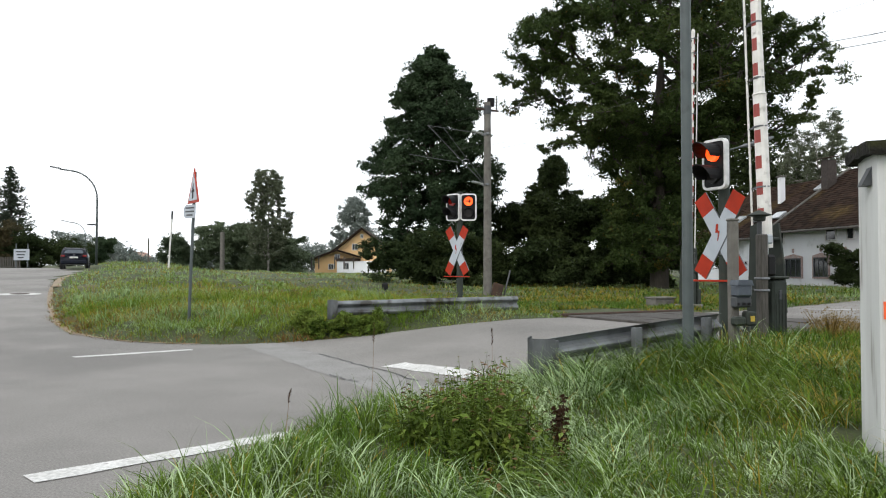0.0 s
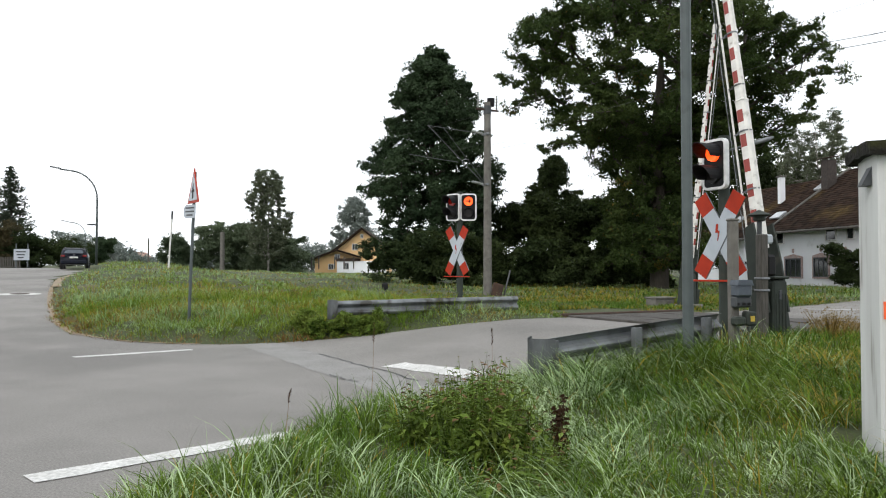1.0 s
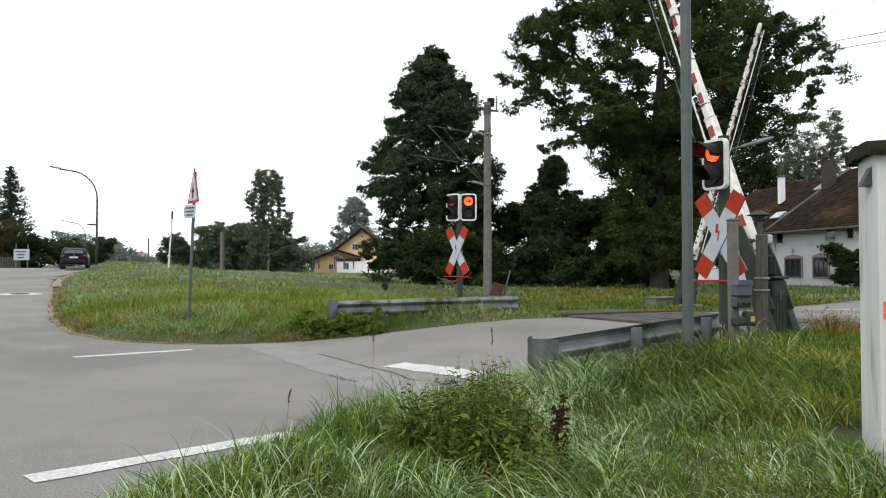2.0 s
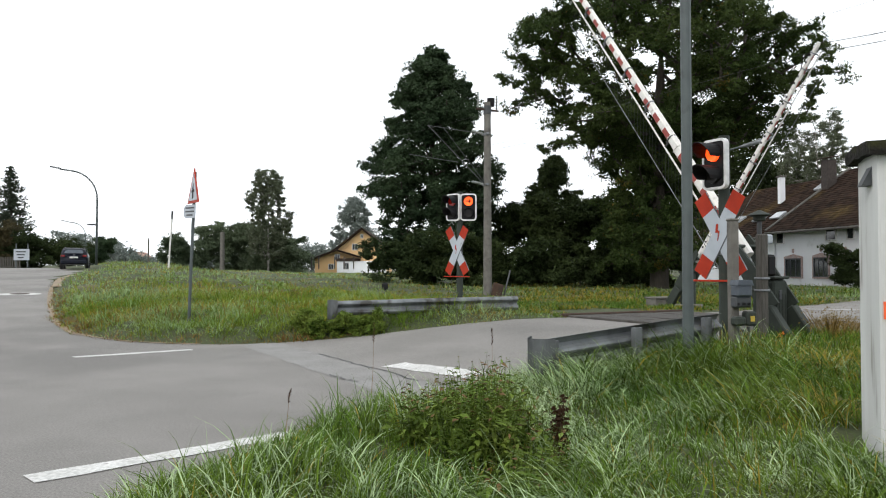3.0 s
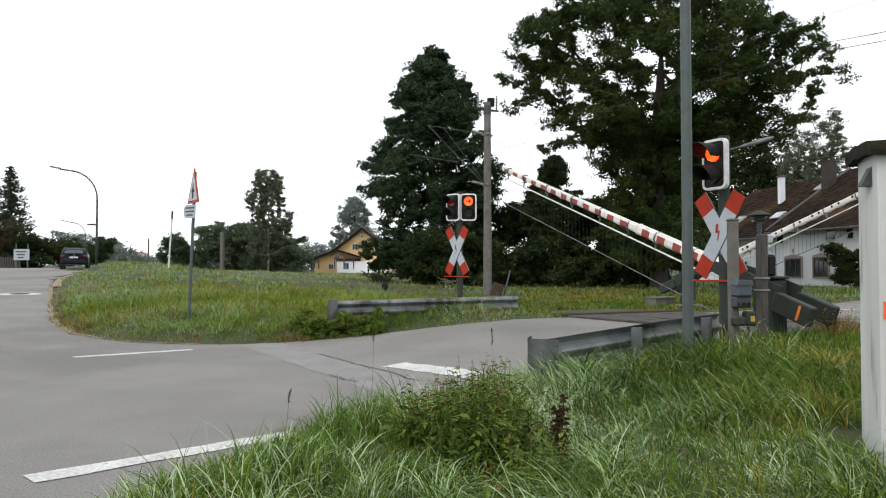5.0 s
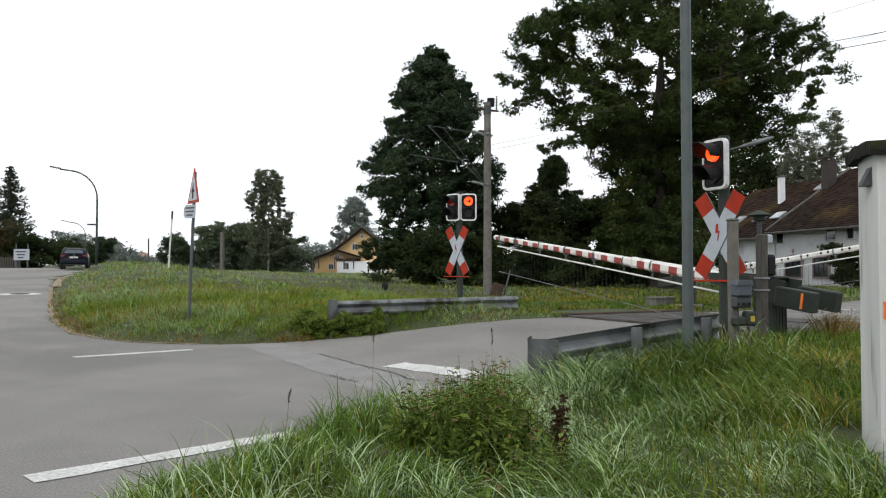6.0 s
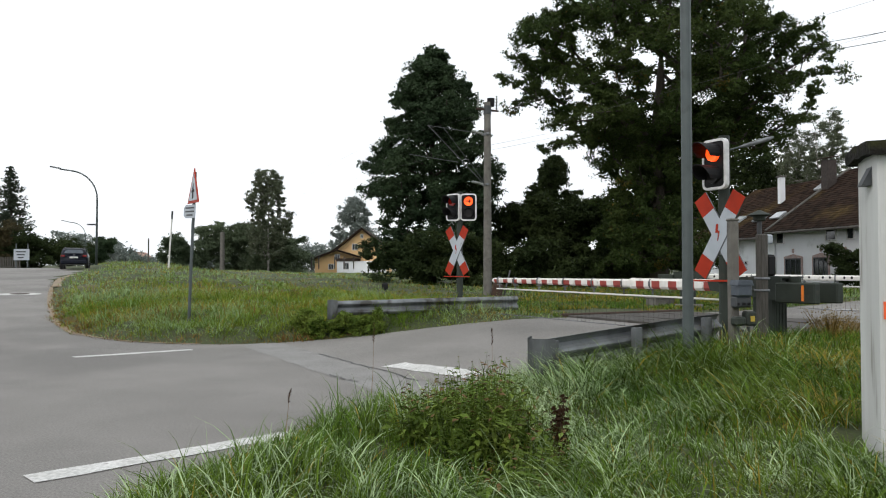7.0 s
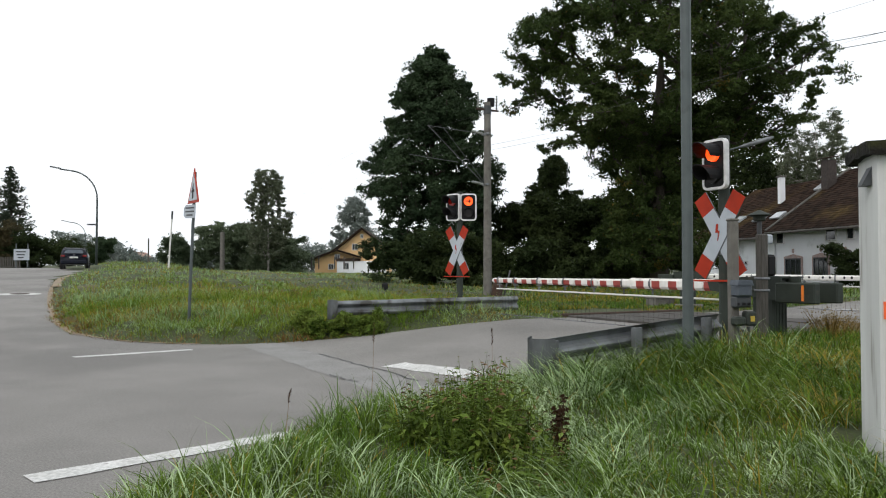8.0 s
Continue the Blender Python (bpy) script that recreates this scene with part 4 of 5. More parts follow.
def farmhouse():
    """Long white house: a nearer wing and a further wing in one line, brown roofs with their ridges behind."""
    h = empty("farmhouse", pose(0, 0, 0.35))
    tagged(h, "long white farmhouse with brown tiled roof and pink window surrounds", "house")
    lift = Matrix.Translation((0, 0, -0.35))
    D = Vector((-0.21, 1, 0)).normalized()
    I = Vector((D.y, -D.x, 0))
    rot = math.degrees(math.atan2(-D.y, -D.x))

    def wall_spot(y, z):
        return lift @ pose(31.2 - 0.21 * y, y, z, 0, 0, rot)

    def wing(y0, y1, eave, ridge, half):
        a, b = Vector((31.2 - 0.21 * y0, y0, 0.2)), Vector((31.2 - 0.21 * y1, y1, 0.2))
        L = (b - a).length
        c = (a + b) / 2 + I * half
        bm = box((L, half * 2, eave - 0.2), lift @ pose(c.x, c.y, (eave + 0.2) / 2, 0, 0, rot))
        part("wall", bm, "plaster", h)
        for p in (a, b):
            q = lift @ (Matrix.Translation((p.x, p.y, 0)))
            g = bmesh.new()
            e = D * (0.12 if p is a else -0.12)
            tri = [p + Vector((0, 0, eave - 0.2)), p + I * half * 2 + Vector((0, 0, eave - 0.2)), p + I * half + Vector((0, 0, ridge - 0.2))]
            v = [g.verts.new(lift @ t) for t in tri] + [g.verts.new(lift @ (t + e)) for t in tri]
            g.faces.new(v[:3]), g.faces.new(v[3:][::-1])
            for i in range(3):
                g.faces.new((v[i], v[(i + 1) % 3], v[3 + (i + 1) % 3], v[3 + i]))
            bmesh.ops.recalc_face_normals(g, faces=g.faces)
            part("gable", g, "plaster", h)
        up = Vector((0, 0, 1))
        slope = (ridge - eave) / half
        over = 0.55
        e0, e1 = a - I * over - D * 0.3 + up * (eave - 0.2 - over * slope), b - I * over + D * 0.3 + up * (eave - 0.2 - over * slope)
        r0, r1 = a + I * half - D * 0.3 + up * (ridge - 0.2), b + I * half + D * 0.3 + up * (ridge - 0.2)
        s0, s1 = a + I * (half * 2 + over) - D * 0.3 + up * (eave - 0.2 - over * slope), b + I * (half * 2 + over) + D * 0.3 + up * (eave - 0.2 - over * slope)
        P = [lift @ p for p in (e0, e1, r0, r1, s0, s1)]
        quad_roof(h, "roof", P[0], P[1], P[2], P[3], "roof")
        quad_roof(h, "roof", P[4], P[5], P[2], P[3], "roof")
        tile_rows(h, P[0], P[1], P[2], P[3], 28, int(L / 0.3), "roof_tile")
        part("gutter", tube(P[0] + Vector((0, 0, 0.02)) - I * 0.06, P[1] + Vector((0, 0, 0.02)) - I * 0.06, 0.08, seg=8), "concrete", h)
        return P

    pr = wing(33.5, 48.4, 4.1, 7.9, 5.7)
    pl = wing(48.6, 57.6, 3.85, 7.45, 5.1)
    # pale verge board between the wings
    bm = bmesh.new()
    add_tube(bm, pr[1] + Vector((0, 0, 0.2)), pr[3] + Vector((0, 0, 0.2)), 0.09, seg=6)
    part("verge_board", bm, "concrete", h)
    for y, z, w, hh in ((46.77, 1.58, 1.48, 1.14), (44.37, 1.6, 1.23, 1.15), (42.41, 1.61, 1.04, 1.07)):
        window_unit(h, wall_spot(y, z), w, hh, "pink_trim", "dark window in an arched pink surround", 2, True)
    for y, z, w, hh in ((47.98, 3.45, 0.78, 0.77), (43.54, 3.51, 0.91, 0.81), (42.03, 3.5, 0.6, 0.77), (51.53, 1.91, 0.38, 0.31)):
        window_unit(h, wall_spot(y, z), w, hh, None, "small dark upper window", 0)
    # skylights and chimneys on the street slopes
    def on_roof(P, u, v):
        return P[0].lerp(P[1], u).lerp(P[2].lerp(P[3], u), v)
    tilt = -math.degrees(math.atan2(3.8, 5.7))
    for P, u, v, w in ((pl, 0.61, 0.32, 0.8), (pl, 0.35, 0.3, 0.95), (pl, 0.17, 0.32, 0.95), (pl, 0.08, 0.79, 0.9)):
        p = on_roof(P, u, v)
        bm = box((w, 0.75, 0.14), Matrix.Translation(p + Vector((0, 0, 0.28))) @ pose(0, 0, 0, 0, 0, rot) @ pose(0, 0, 0, -tilt, 0, 0), 0.02)
        part("skylight", bm, "skylight", h, "skylight in the roof with the sky's reflection in its colour")
    p = on_roof(pl, 0.37, 0.62)
    c = part("chimney", box((0.36, 0.36, 2.0), Matrix.Translation(p + Vector((0, 0, 0.9))) @ pose(0, 0, 0, 0, 0, rot), 0.02), "plaster", h, "white rendered chimney")
    part("chimney_cap", box((0.5, 0.5, 0.12), Matrix.Translation(p + Vector((0, 0, 1.9))) @ pose(0, 0, 0, 0, 0, rot), 0.02), "concrete", c)
    p = on_roof(pl, 0.01, 0.78)
    c = part("chimney", box((0.66, 0.66, 2.4), Matrix.Translation(p + Vector((0, 0, 0.75))) @ pose(0, 0, 0, 0, 0, rot), 0.02), "chimney_brick", h, "dark brick chimney")
    part("chimney_cap", box((0.95, 0.95, 0.06), Matrix.Translation(p + Vector((0, 0, 2.1))) @ pose(0, 0, 0, 8, 0, rot), 0.02), "steel_rust", c)


def yellow_house():
    y = 100.0
    h = empty("gabled_house", pose(-10.6, y, 1.83))
    tagged(h, "ochre yellow gabled house with a white ground floor", "house")
    eave, ridge = 2.24, 4.82
    out = [(-3.17, -0.8), (3.24, -0.8), (3.24, eave), (0.03, ridge), (-3.17, eave)]
    part("wall", prism(out, 10, pose(0, 5, 0)), "yellow_plaster", h)
    out = [(-6.19, -0.8), (-3.18, -0.8), (-3.18, 2.17), (-6.19, 1.07)]
    part("annex_wall", prism(out, 8, pose(0, 4.5, 0)), "yellow_plaster", h)
    for x0, z0, x1, z1, dep in ((-3.61, 1.95, 0.03, ridge, 11.5), (3.68, 1.95, 0.03, ridge, 11.5)):
        part("roof", prism([(x0, z0), (x1, z1), (x1, z1 + 0.28), (x0, z0 + 0.28)], dep, pose(0, 5, 0.02)), "roof_tile", h)
    part("annex_roof", prism([(-6.41, 0.92), (-3.17, 2.17), (-3.17, 2.17 + 0.24), (-6.41, 0.92 + 0.24)], 9.4, pose(0, 4.5, 0)), "roof_tile", h)
    part("porch_roof", prism([(-3.24, 2.10), (-0.00, 1.14), (-0.00, 1.14 + 0.22), (-3.24, 2.10 + 0.22)], 2.2, pose(0, -1.0, 0)), "roof_tile", h)
    part("ground_floor", box((6.26, 1.6, 1.67), pose(0.11, -0.7, -0.065)), "plaster", h, "white ground floor wall")
    part("balcony", box((-0.00 - -3.10, 0.1, 0.35), pose((-0.00 + -3.10) / 2, -1.56, 0.92)), "steel_rust", h, "dark wooden balcony board")
    for x, z, w, hh, yy in ((-0.89, 2.61, 0.75, 0.85, 0), (-0.00, 4.01, 0.4, 0.55, 0), (-3.17, 1.29, 0.7, 0.8, -0.0), (-4.05, 0.04, 0.75, 0.75, 0.5), (-1.84, 0.11, 0.8, 0.9, -1.5)):
        window_unit(h, pose(x, yy - 0.02, z), w, hh, None, "white framed window")
    for x in (-5.82, -4.94, -2.95, -1.77, -0.59):
        part("fence_post", box((0.14, 0.14, 1.5), pose(x, -4, 0.5)), "old_wood", h)


def distant_house():
    h = empty("distant_house", pose(-80.5, 200, 2.6))
    tagged(h, "small far white house with a red roof paled for haze", "house")
    part("wall", prism([(-2.6, -1), (2.6, -1), (2.6, 1.6), (0, 3.3), (-2.6, 1.6)], 7, pose(0, 3.5, 0)), "plaster", h)
    for sx in (-1, 1):
        part("roof", prism([(sx * 3.1, 1.35), (0, 3.38), (0, 3.62), (sx * 3.1, 1.6)], 7.8, pose(0, 3.5, 0)), "tile_red", h)
    window_unit(h, pose(0.9, -0.02, 0.6), 0.9, 1.0, None, "white framed window")


def relay_hut():
    C = Vector((2.7, 4.75))
    d = Vector((0.12, 0.45)).normalized()
    e = Vector((d.y, -d.x))
    g = gz(3.0, 4.9)
    rot = math.degrees(math.atan2(e.y, e.x))
    h = empty("relay_hut", pose(C.x, C.y, g, 0, 0, rot))
    tagged(h, "small white rendered railway hut with a mossy flat roof", "hut")
    w, dep, top = 1.5, 0.47, 2.2 - g
    part("wall", box((w, dep, top + 0.3), pose(w / 2, dep / 2, top / 2 - 0.15), 0.012), "hut_wall", h)
    bm = bmesh.new()
    bmesh.ops.create_grid(bm, x_segments=24, y_segments=12, size=0.5, matrix=pose(w / 2, dep / 2, top + 0.075) @ Matrix.Diagonal((w + 0.12, dep + 0.14, 1, 1)))
    for v in bm.verts:
        v.co.z += 0.018 * noise.noise(v.co * 9) - 0.12 * max(0, abs(v.co.y - dep / 2) - 0.12) - 0.1 * max(0, abs(v.co.x - w / 2) - 0.66)
    bmesh.ops.solidify(bm, geom=bm.faces[:], thickness=0.085)
    part("roof", bm, "moss", h, "dark weathered roof slab with moss")
    bm = prism([(0, 0), (0, 0.12), (-0.06, 0.0)], 0.12, pose(0, dep * 0.4, top - 0.21))
    part("vent_hood", bm, "dark_box", h, "small dark metal vent hood")
    part("marker", box((0.1, 0.006, 0.11), pose(0.07, -0.004, 1.2 - g)), "orange_red", h, "orange-red marker patch")


# ---- street furniture ----
def street_lamp(name, x, y, top, reach, side, r, label, sign=False):
    g = gz(x, y)
    l = empty(name, pose(x, y, g))
    tagged(l, label, "street lamp", "street lamps")
    H = top - g
    pts = [(0, 0, -0.2), (0, 0, H * 0.45), (0, 0, H * 0.7)] + [(side * reach * (1 - math.cos(t)) * 0.78, 0, H * 0.7 + H * 0.285 * math.sin(t)) for t in (0.15, 0.3, 0.45, 0.6, 0.75, 0.9, 1.05, 1.2, 1.33, 1.45)]
    pts.append((side * reach, 0, H * 0.995 + 0.05))
    part("pole", add_path(bmesh.new(), pts, [r, r * .9, r * .75] + [r * 0.6] * 11, 8), "zinc_post", l, shade=True)
    part("luminaire", box((0.85, 0.22, 0.12), pose(side * (reach + 0.35), 0, H + 0.13, 0, side * -11, 0), 0.03), "zinc", l)
    if sign:
        part("side_sign", box((0.75, 0.05, 0.13), pose(-0.4, 0, H * 0.44)), "dark_box", l)
    return l


def warning_sign():
    x, y = -5.62, 17.0
    g = gz(x, y)
    s = empty("warning_sign", pose(x, y, g, 0, 2.0, 0))
    tagged(s, "red and white triangular warning sign on a grey post", "road sign")
    H = 3.62 - g
    part("post", tube((0, 0, -0.8), (0, 0, H), 0.035, seg=12), "zinc_post", s)
    m = pose(0.035, -0.156, H - 0.44, 0, 0, -57)
    tri = lambda k: [(-0.45 * k, -0.26 * k), (0.45 * k, -0.26 * k), (0, 0.52 * k)]
    board = part("sign_board", prism(tri(1.0), 0.02, m), "signal_red", s, "red bordered triangle")
    part("sign_face", prism(tri(0.76), 0.01, m @ pose(0, -0.011, 0)), "sheet_white", board)
    part("symbol", prism([(-0.04, -0.14), (0.04, -0.14), (0.04, 0.0), (0.1, 0.0), (0.1, 0.05), (0.04, 0.05), (0, 0.2), (-0.04, 0.05), (-0.1, 0.05), (-0.1, 0.0), (-0.04, 0.0)], 0.008, m @ pose(0, -0.02, -0.02)), "black", board, "black crossroad symbol")
    m = pose(-0.06, -0.06, H - 0.88, 0, 0, -46)
    plate = part("plate", prism([(-0.2, -0.15), (0.26, -0.15), (0.26, 0.15), (-0.2, 0.15), (-0.3, 0.08), (-0.3, -0.08)], 0.012, m), "sheet_white", s, "small white plate below")
    for k, w in enumerate((0.42, 0.4, 0.3)):
        part("text_bar", box((w, 0.004, 0.035), m @ pose(0.0, -0.009, 0.08 - 0.08 * k)), "dark_box", plate)


def leaning_post():
    x, y = -16.46, 46.0
    g = gz(x, y)
    p = empty("marker_post", pose(x, y, g, 0, 3.5, 0))
    tagged(p, "thin leaning white post with a dark head", "post")
    part("post", tube((0, 0, -0.2), (0, 0, 4.75 - g), 0.055, 0.045, 10), "white", p)
    part("head", box((0.1, 0.1, 0.5), pose(0, 0, 4.75 - g), 0.02), "dark_box", p)


def notice_board():
    y = 66.0
    x = -36.26
    g = gz(x, y)
    b = empty("notice_board", pose(x, y, g))
    tagged(b, "white notice board on two posts beside the street", "sign board")
    part("board", box((1.35, 0.05, 0.95), pose(0, 0, 2.76 - g), 0.01), "sheet_white", b)
    for dx in (-0.5, 0.5):
        part("post", box((0.08, 0.08, 2.4), pose(dx, 0.06, 1.0)), "zinc_post", b)
    for k in range(3):
        part("text_bar", box((0.9 - 0.2 * k, 0.01, 0.1), pose(-0.05, -0.03, 2.76 - g + 0.25 - 0.25 * k)), "dark_box", b)
    f = empty("garden_fence", pose(x - 3.5, y + 1, gz(x - 3.5, y + 1)))
    tagged(f, "grey wooden picket fence beside the street", "fence")
    for k in range(22):
        part("picket", box((0.11, 0.03, 1.1), pose(-1.5 + k * 0.17 * 1.2, 0, 0.5)), "old_wood", f)
    for z in (0.25, 0.8):
        part("fence_rail", box((4.6, 0.05, 0.08), pose(0.6, 0.04, z)), "old_wood", f)


def car():
    y = 55.0
    x = -26.35
    g = float(base(np.array([x]), np.array([y]))[0])
    c = empty("estate_car", pose(x, y, g + 0.02, 0, 0, 23))
    tagged(c, "dark blue estate car standing at the roadside", "car")
    # outline from the side, y forward
    side = [(-2.25, 0.35), (-2.28, 0.75), (-2.2, 0.98), (-1.95, 1.4), (-1.6, 1.47), (0.2, 1.46), (0.95, 1.02), (2.0, 0.86), (2.25, 0.65), (2.25, 0.3)]
    bm = bmesh.new()
    rows = []
    for s in (-1, 1):
        for inset in (0.0,):
            rows.append([bm.verts.new((s * (0.84 if z < 1.05 else 0.6 if z > 1.4 else 0.72), yy, z)) for yy, z in side])
    a, b = rows
    bm.faces.new(a), bm.faces.new(b[::-1])
    k = len(side)
    for i in range(k):
        bm.faces.new((a[i], b[i], b[(i + 1) % k], a[(i + 1) % k]))
    bmesh.ops.recalc_face_normals(bm, faces=bm.faces)
    bmesh.ops.bevel(bm, geom=[e for e in bm.edges], offset=0.1, segments=3, affect="EDGES")
    body = part("body", bm, "car_paint", c, shade=True)
    part("rear_window", prism([(-0.62, 1.05), (0.62, 1.05), (0.5, 1.36), (-0.5, 1.36)], 0.02, pose(0, -2.12, 0) @ pose(0, 0, 1.2, -33, 0, 0) @ pose(0, 0, -1.2)), "car_glass", body)
    for s in (-1, 1):
        part("side_window", prism([(-1.7, 1.06), (0.55, 1.06), (0.1, 1.36), (-1.6, 1.38)], 0.02, pose(s * 0.765, 0, 0, 0, 0, 90) @ pose(0, 0, 1.2, s * -18, 0, 0) @ pose(0, 0, -1.2)), "car_glass", body)
        part("tail_light", box((0.26, 0.1, 0.13), pose(s * 0.68, -2.24, 0.9, 0, 0, s * 14), 0.02), "tail", body, "red tail light")
        part("roof_rail", tube((s * 0.6, -1.6, 1.5), (s * 0.6, 0.1, 1.5), 0.025, seg=6), "zinc", body)
        for yy in (-1.4, 1.4):
            w = part("wheel", tube((s * 0.7, yy, 0.31), (s * 0.9, yy, 0.31), 0.32, seg=20), "tyre", c)
            part("rim", tube((s * 0.89, yy, 0.31), (s * 0.91, yy, 0.31), 0.2, seg=14), "zinc", w)
    part("number_plate", box((0.52, 0.02, 0.12), pose(0, -2.3, 0.8)), "plate", body)
    part("bumper", box((1.64, 0.16, 0.26), pose(0, -2.26, 0.48), 0.05), "car_paint", body)
    part("badge", tube((0, -2.28, 0.97), (0, -2.3, 0.97), 0.06, seg=12), "zinc", body)


def signal_posts():
    # concrete post with two junction boxes and conduits
    x, y = 3.25, 8.6
    g = gz(x, y)
    p = empty("junction_post", pose(x, y, g, 0, 0, 12))
    tagged(p, "grey concrete post with cable junction boxes and pipes", "post")
    part("post", box((0.1, 0.1, 2.0 - g + 0.3), pose(0, 0, (2.0 - g) / 2 - 0.15), 0.015), "concrete", p)
    part("post_cap", box((0.115, 0.115, 0.03), pose(0, 0, 2.01 - g), 0.012), "concrete", p)
    upper = part("junction_box", box((0.2, 0.14, 0.15), pose(0.03, -0.11, (1.222 - g)), 0.025), "blue_grey", p, "blue-grey junction box lid")
    part("box_hood", prism([(-0.1, 0), (0.1, 0), (0.08, 0.06), (-0.08, 0.06)], 0.16, pose(0.03, -0.11, (1.279 - g))), "blue_grey", upper)
    part("junction_box", box((0.2, 0.11, 0.12), pose(0.03, -0.1, (1.095 - g)), 0.015), "dark_box", p)
    for dx in (-0.05, 0.02, 0.08):
        part("cable_gland", tube((dx, -0.165, (1.076 - g)), (dx, -0.18, (1.076 - g)), 0.016, seg=8), "black", p)
    part("terminal_box", box((0.13, 0.12, 0.1), pose(-0.02, -0.12, (0.886 - g)), 0.02), "grey_green", p)
    part("terminal_box", box((0.13, 0.12, 0.16), pose(0.13, -0.1, (0.912 - g)), 0.02), "grey_green", p)
    part("label_plate", box((0.05, 0.004, 0.06), pose(0.13, -0.163, (0.912 - g))), "yellow_label", p)
    for dx, zt in ((-0.01, 0.836), (0.12, 0.823)):
        part("conduit", add_path(bmesh.new(), [(dx, -0.1, zt - g), (dx + 0.005, -0.1, (0.677 - g)), (dx - 0.02, -0.08, -0.1)], 0.025, 8), "zinc", p)
    # wooden post with the bell on a pipe behind it
    x, y = 3.95, 9.45
    g = gz(x, y)
    p = empty("bell_post", pose(x, y, g, 0, 0, 20))
    tagged(p, "grey weathered post with a warning bell under a cap", "warning bell")
    part("post", box((0.11, 0.11, (1.888 - g) + 0.3), pose(-0.03, 0, (1.888 - g) / 2 - 0.15), 0.012), "old_wood", p)
    part("pipe", tube((0.03, 0.1, 0.2), (0.03, 0.1, (2.097 - g)), 0.03, seg=12), "dark_box", p)
    bm = add_path(bmesh.new(), [(0.03, 0.1, (2.055 - g)), (0.03, 0.1, (2.069 - g)), (0.03, 0.1, (2.111 - g)), (0.03, 0.1, (2.132 - g)), (0.03, 0.1, (2.174 - g)), (0.03, 0.1, (2.195 - g))], [0.06, 0.075, 0.075, 0.15, 0.06, 0.012], 20)
    part("bell_cap", bm, "grey_green", p, "conical grey bell cap")
    part("bell_case", box((0.15, 0.15, 0.27), pose(0.13, 0.07, (1.506 - g)), 0.03), "black", p)
    for zt in (1.346, 1.199):
        part("strap", box((0.135, 0.135, 0.025), pose(-0.03, 0, zt - g), 0.005), "zinc", p)
    part("grey_box", box((0.1, 0.1, 0.12), pose(0.16, 0.1, (1.833 - g)), 0.02), "sheet_white", p)


def distant_lamp():
    """Street lamp beyond the track whose long head shows over the crossing."""
    x, y = 9.1, 25.0
    g = gz(x, y)
    l = empty("street_lamp", pose(x, y, g))
    tagged(l, "street lamp beyond the crossing with a long flat head", "street lamp", "street lamps")
    part("pole", tube((0, 0, -0.2), (0, 0, 5.35 - g), 0.07, 0.05, 10), "zinc_post", l)
    part("arm", tube((0, 0, 5.3 - g), (0.75, -0.1, 5.5 - g), 0.03, seg=8), "zinc_post", l)
    part("luminaire", add_path(bmesh.new(), [(0.55, -0.08, 5.45 - g), (0.75, -0.1, 5.5 - g), (1.45, -0.2, 5.7 - g), (1.62, -0.22, 5.76 - g)], [0.03, 0.06, 0.07, 0.03], 8), "zinc", l, shade=True)


def low_box(x, y, w, d, h, label, name="cable_box"):
    g = gz(x, y)
    e = empty(name, pose(x, y, g, 0, 0, 28))
    tagged(e, label, "concrete box")
    part("body", box((w, d, h + 0.1), pose(0, 0, h / 2 - 0.05), 0.02), "concrete", e)
    part("lid", box((w + 0.06, d + 0.06, 0.05), pose(0, 0, h + 0.02), 0.012), "concrete", e)


def track_stake():
    g = gz(2.3, 29.0)
    s = empty("trackside_lever", pose(2.3, 29.0, g, 0, 14, 0))
    tagged(s, "thin leaning steel lever beside the mast", "lever")
    part("lever", tube((0, 0, -0.1), (0, 0, 1.0), 0.03, seg=8), "dark_steel", s)
    part("base_box", box((0.4, 0.4, 0.5), pose(-0.3, 0, 0.15), 0.03), "steel_rust", s)
    g = gz(-1.85, 24.5)
    s = empty("track_device", pose(-1.85, 24.5, g))
    tagged(s, "small dark signalling device beside the rail", "railway device")
    part("case", box((0.2, 0.16, 0.24), pose(0, 0, 0.46), 0.05), "black", s)
    part("stem", tube((0, 0, -0.1), (0, 0, 0.38), 0.03, seg=8), "dark_steel", s)

# ---- grass ----
def blades(x, y, z, length, width, start, bend, seg, toward=None):
    """Grass blades that arch over: start is the lean at the root, bend the turn towards the tip."""
    k = len(x)
    ang = rng.uniform(0, 2 * np.pi, k) if toward is None else toward + rng.normal(0, 0.5, k)
    dx, dy = np.cos(ang), np.sin(ang)
    face = ang + np.pi / 2 + rng.normal(0, 0.6, k)
    wx, wy = np.cos(face), np.sin(face)
    rows = []
    out, up = np.zeros(k), np.zeros(k) - 0.02
    for i in range(seg + 1):
        t = i / seg
        if i:
            th = start + bend * ((i - 0.5) / seg) ** 1.1
            out, up = out + length / seg * np.sin(th), up + length / seg * np.cos(th)
        w = width * (1 - 0.92 * t ** 1.8) / 2
        c = np.stack([x + dx * out, y + dy * out, z + np.maximum(up, 0.0 if i else -0.02)], 1)
        s = np.stack([wx * w, wy * w, np.zeros(k)], 1)
        rows += [c - s, c + s]
    v = np.stack(rows, 1).reshape(-1, 3)
    b = (np.arange(k) * (seg + 1) * 2)[:, None]
    f = np.concatenate([b + np.array([2 * i, 2 * i + 1, 2 * i + 3, 2 * i + 2]) for i in range(seg)], 1).reshape(-1, 4)
    return v, f


def noise2(x, y, s, seed):
    return np.array([noise.noise(Vector((a * s, b * s, seed))) for a, b in zip(x, y)])


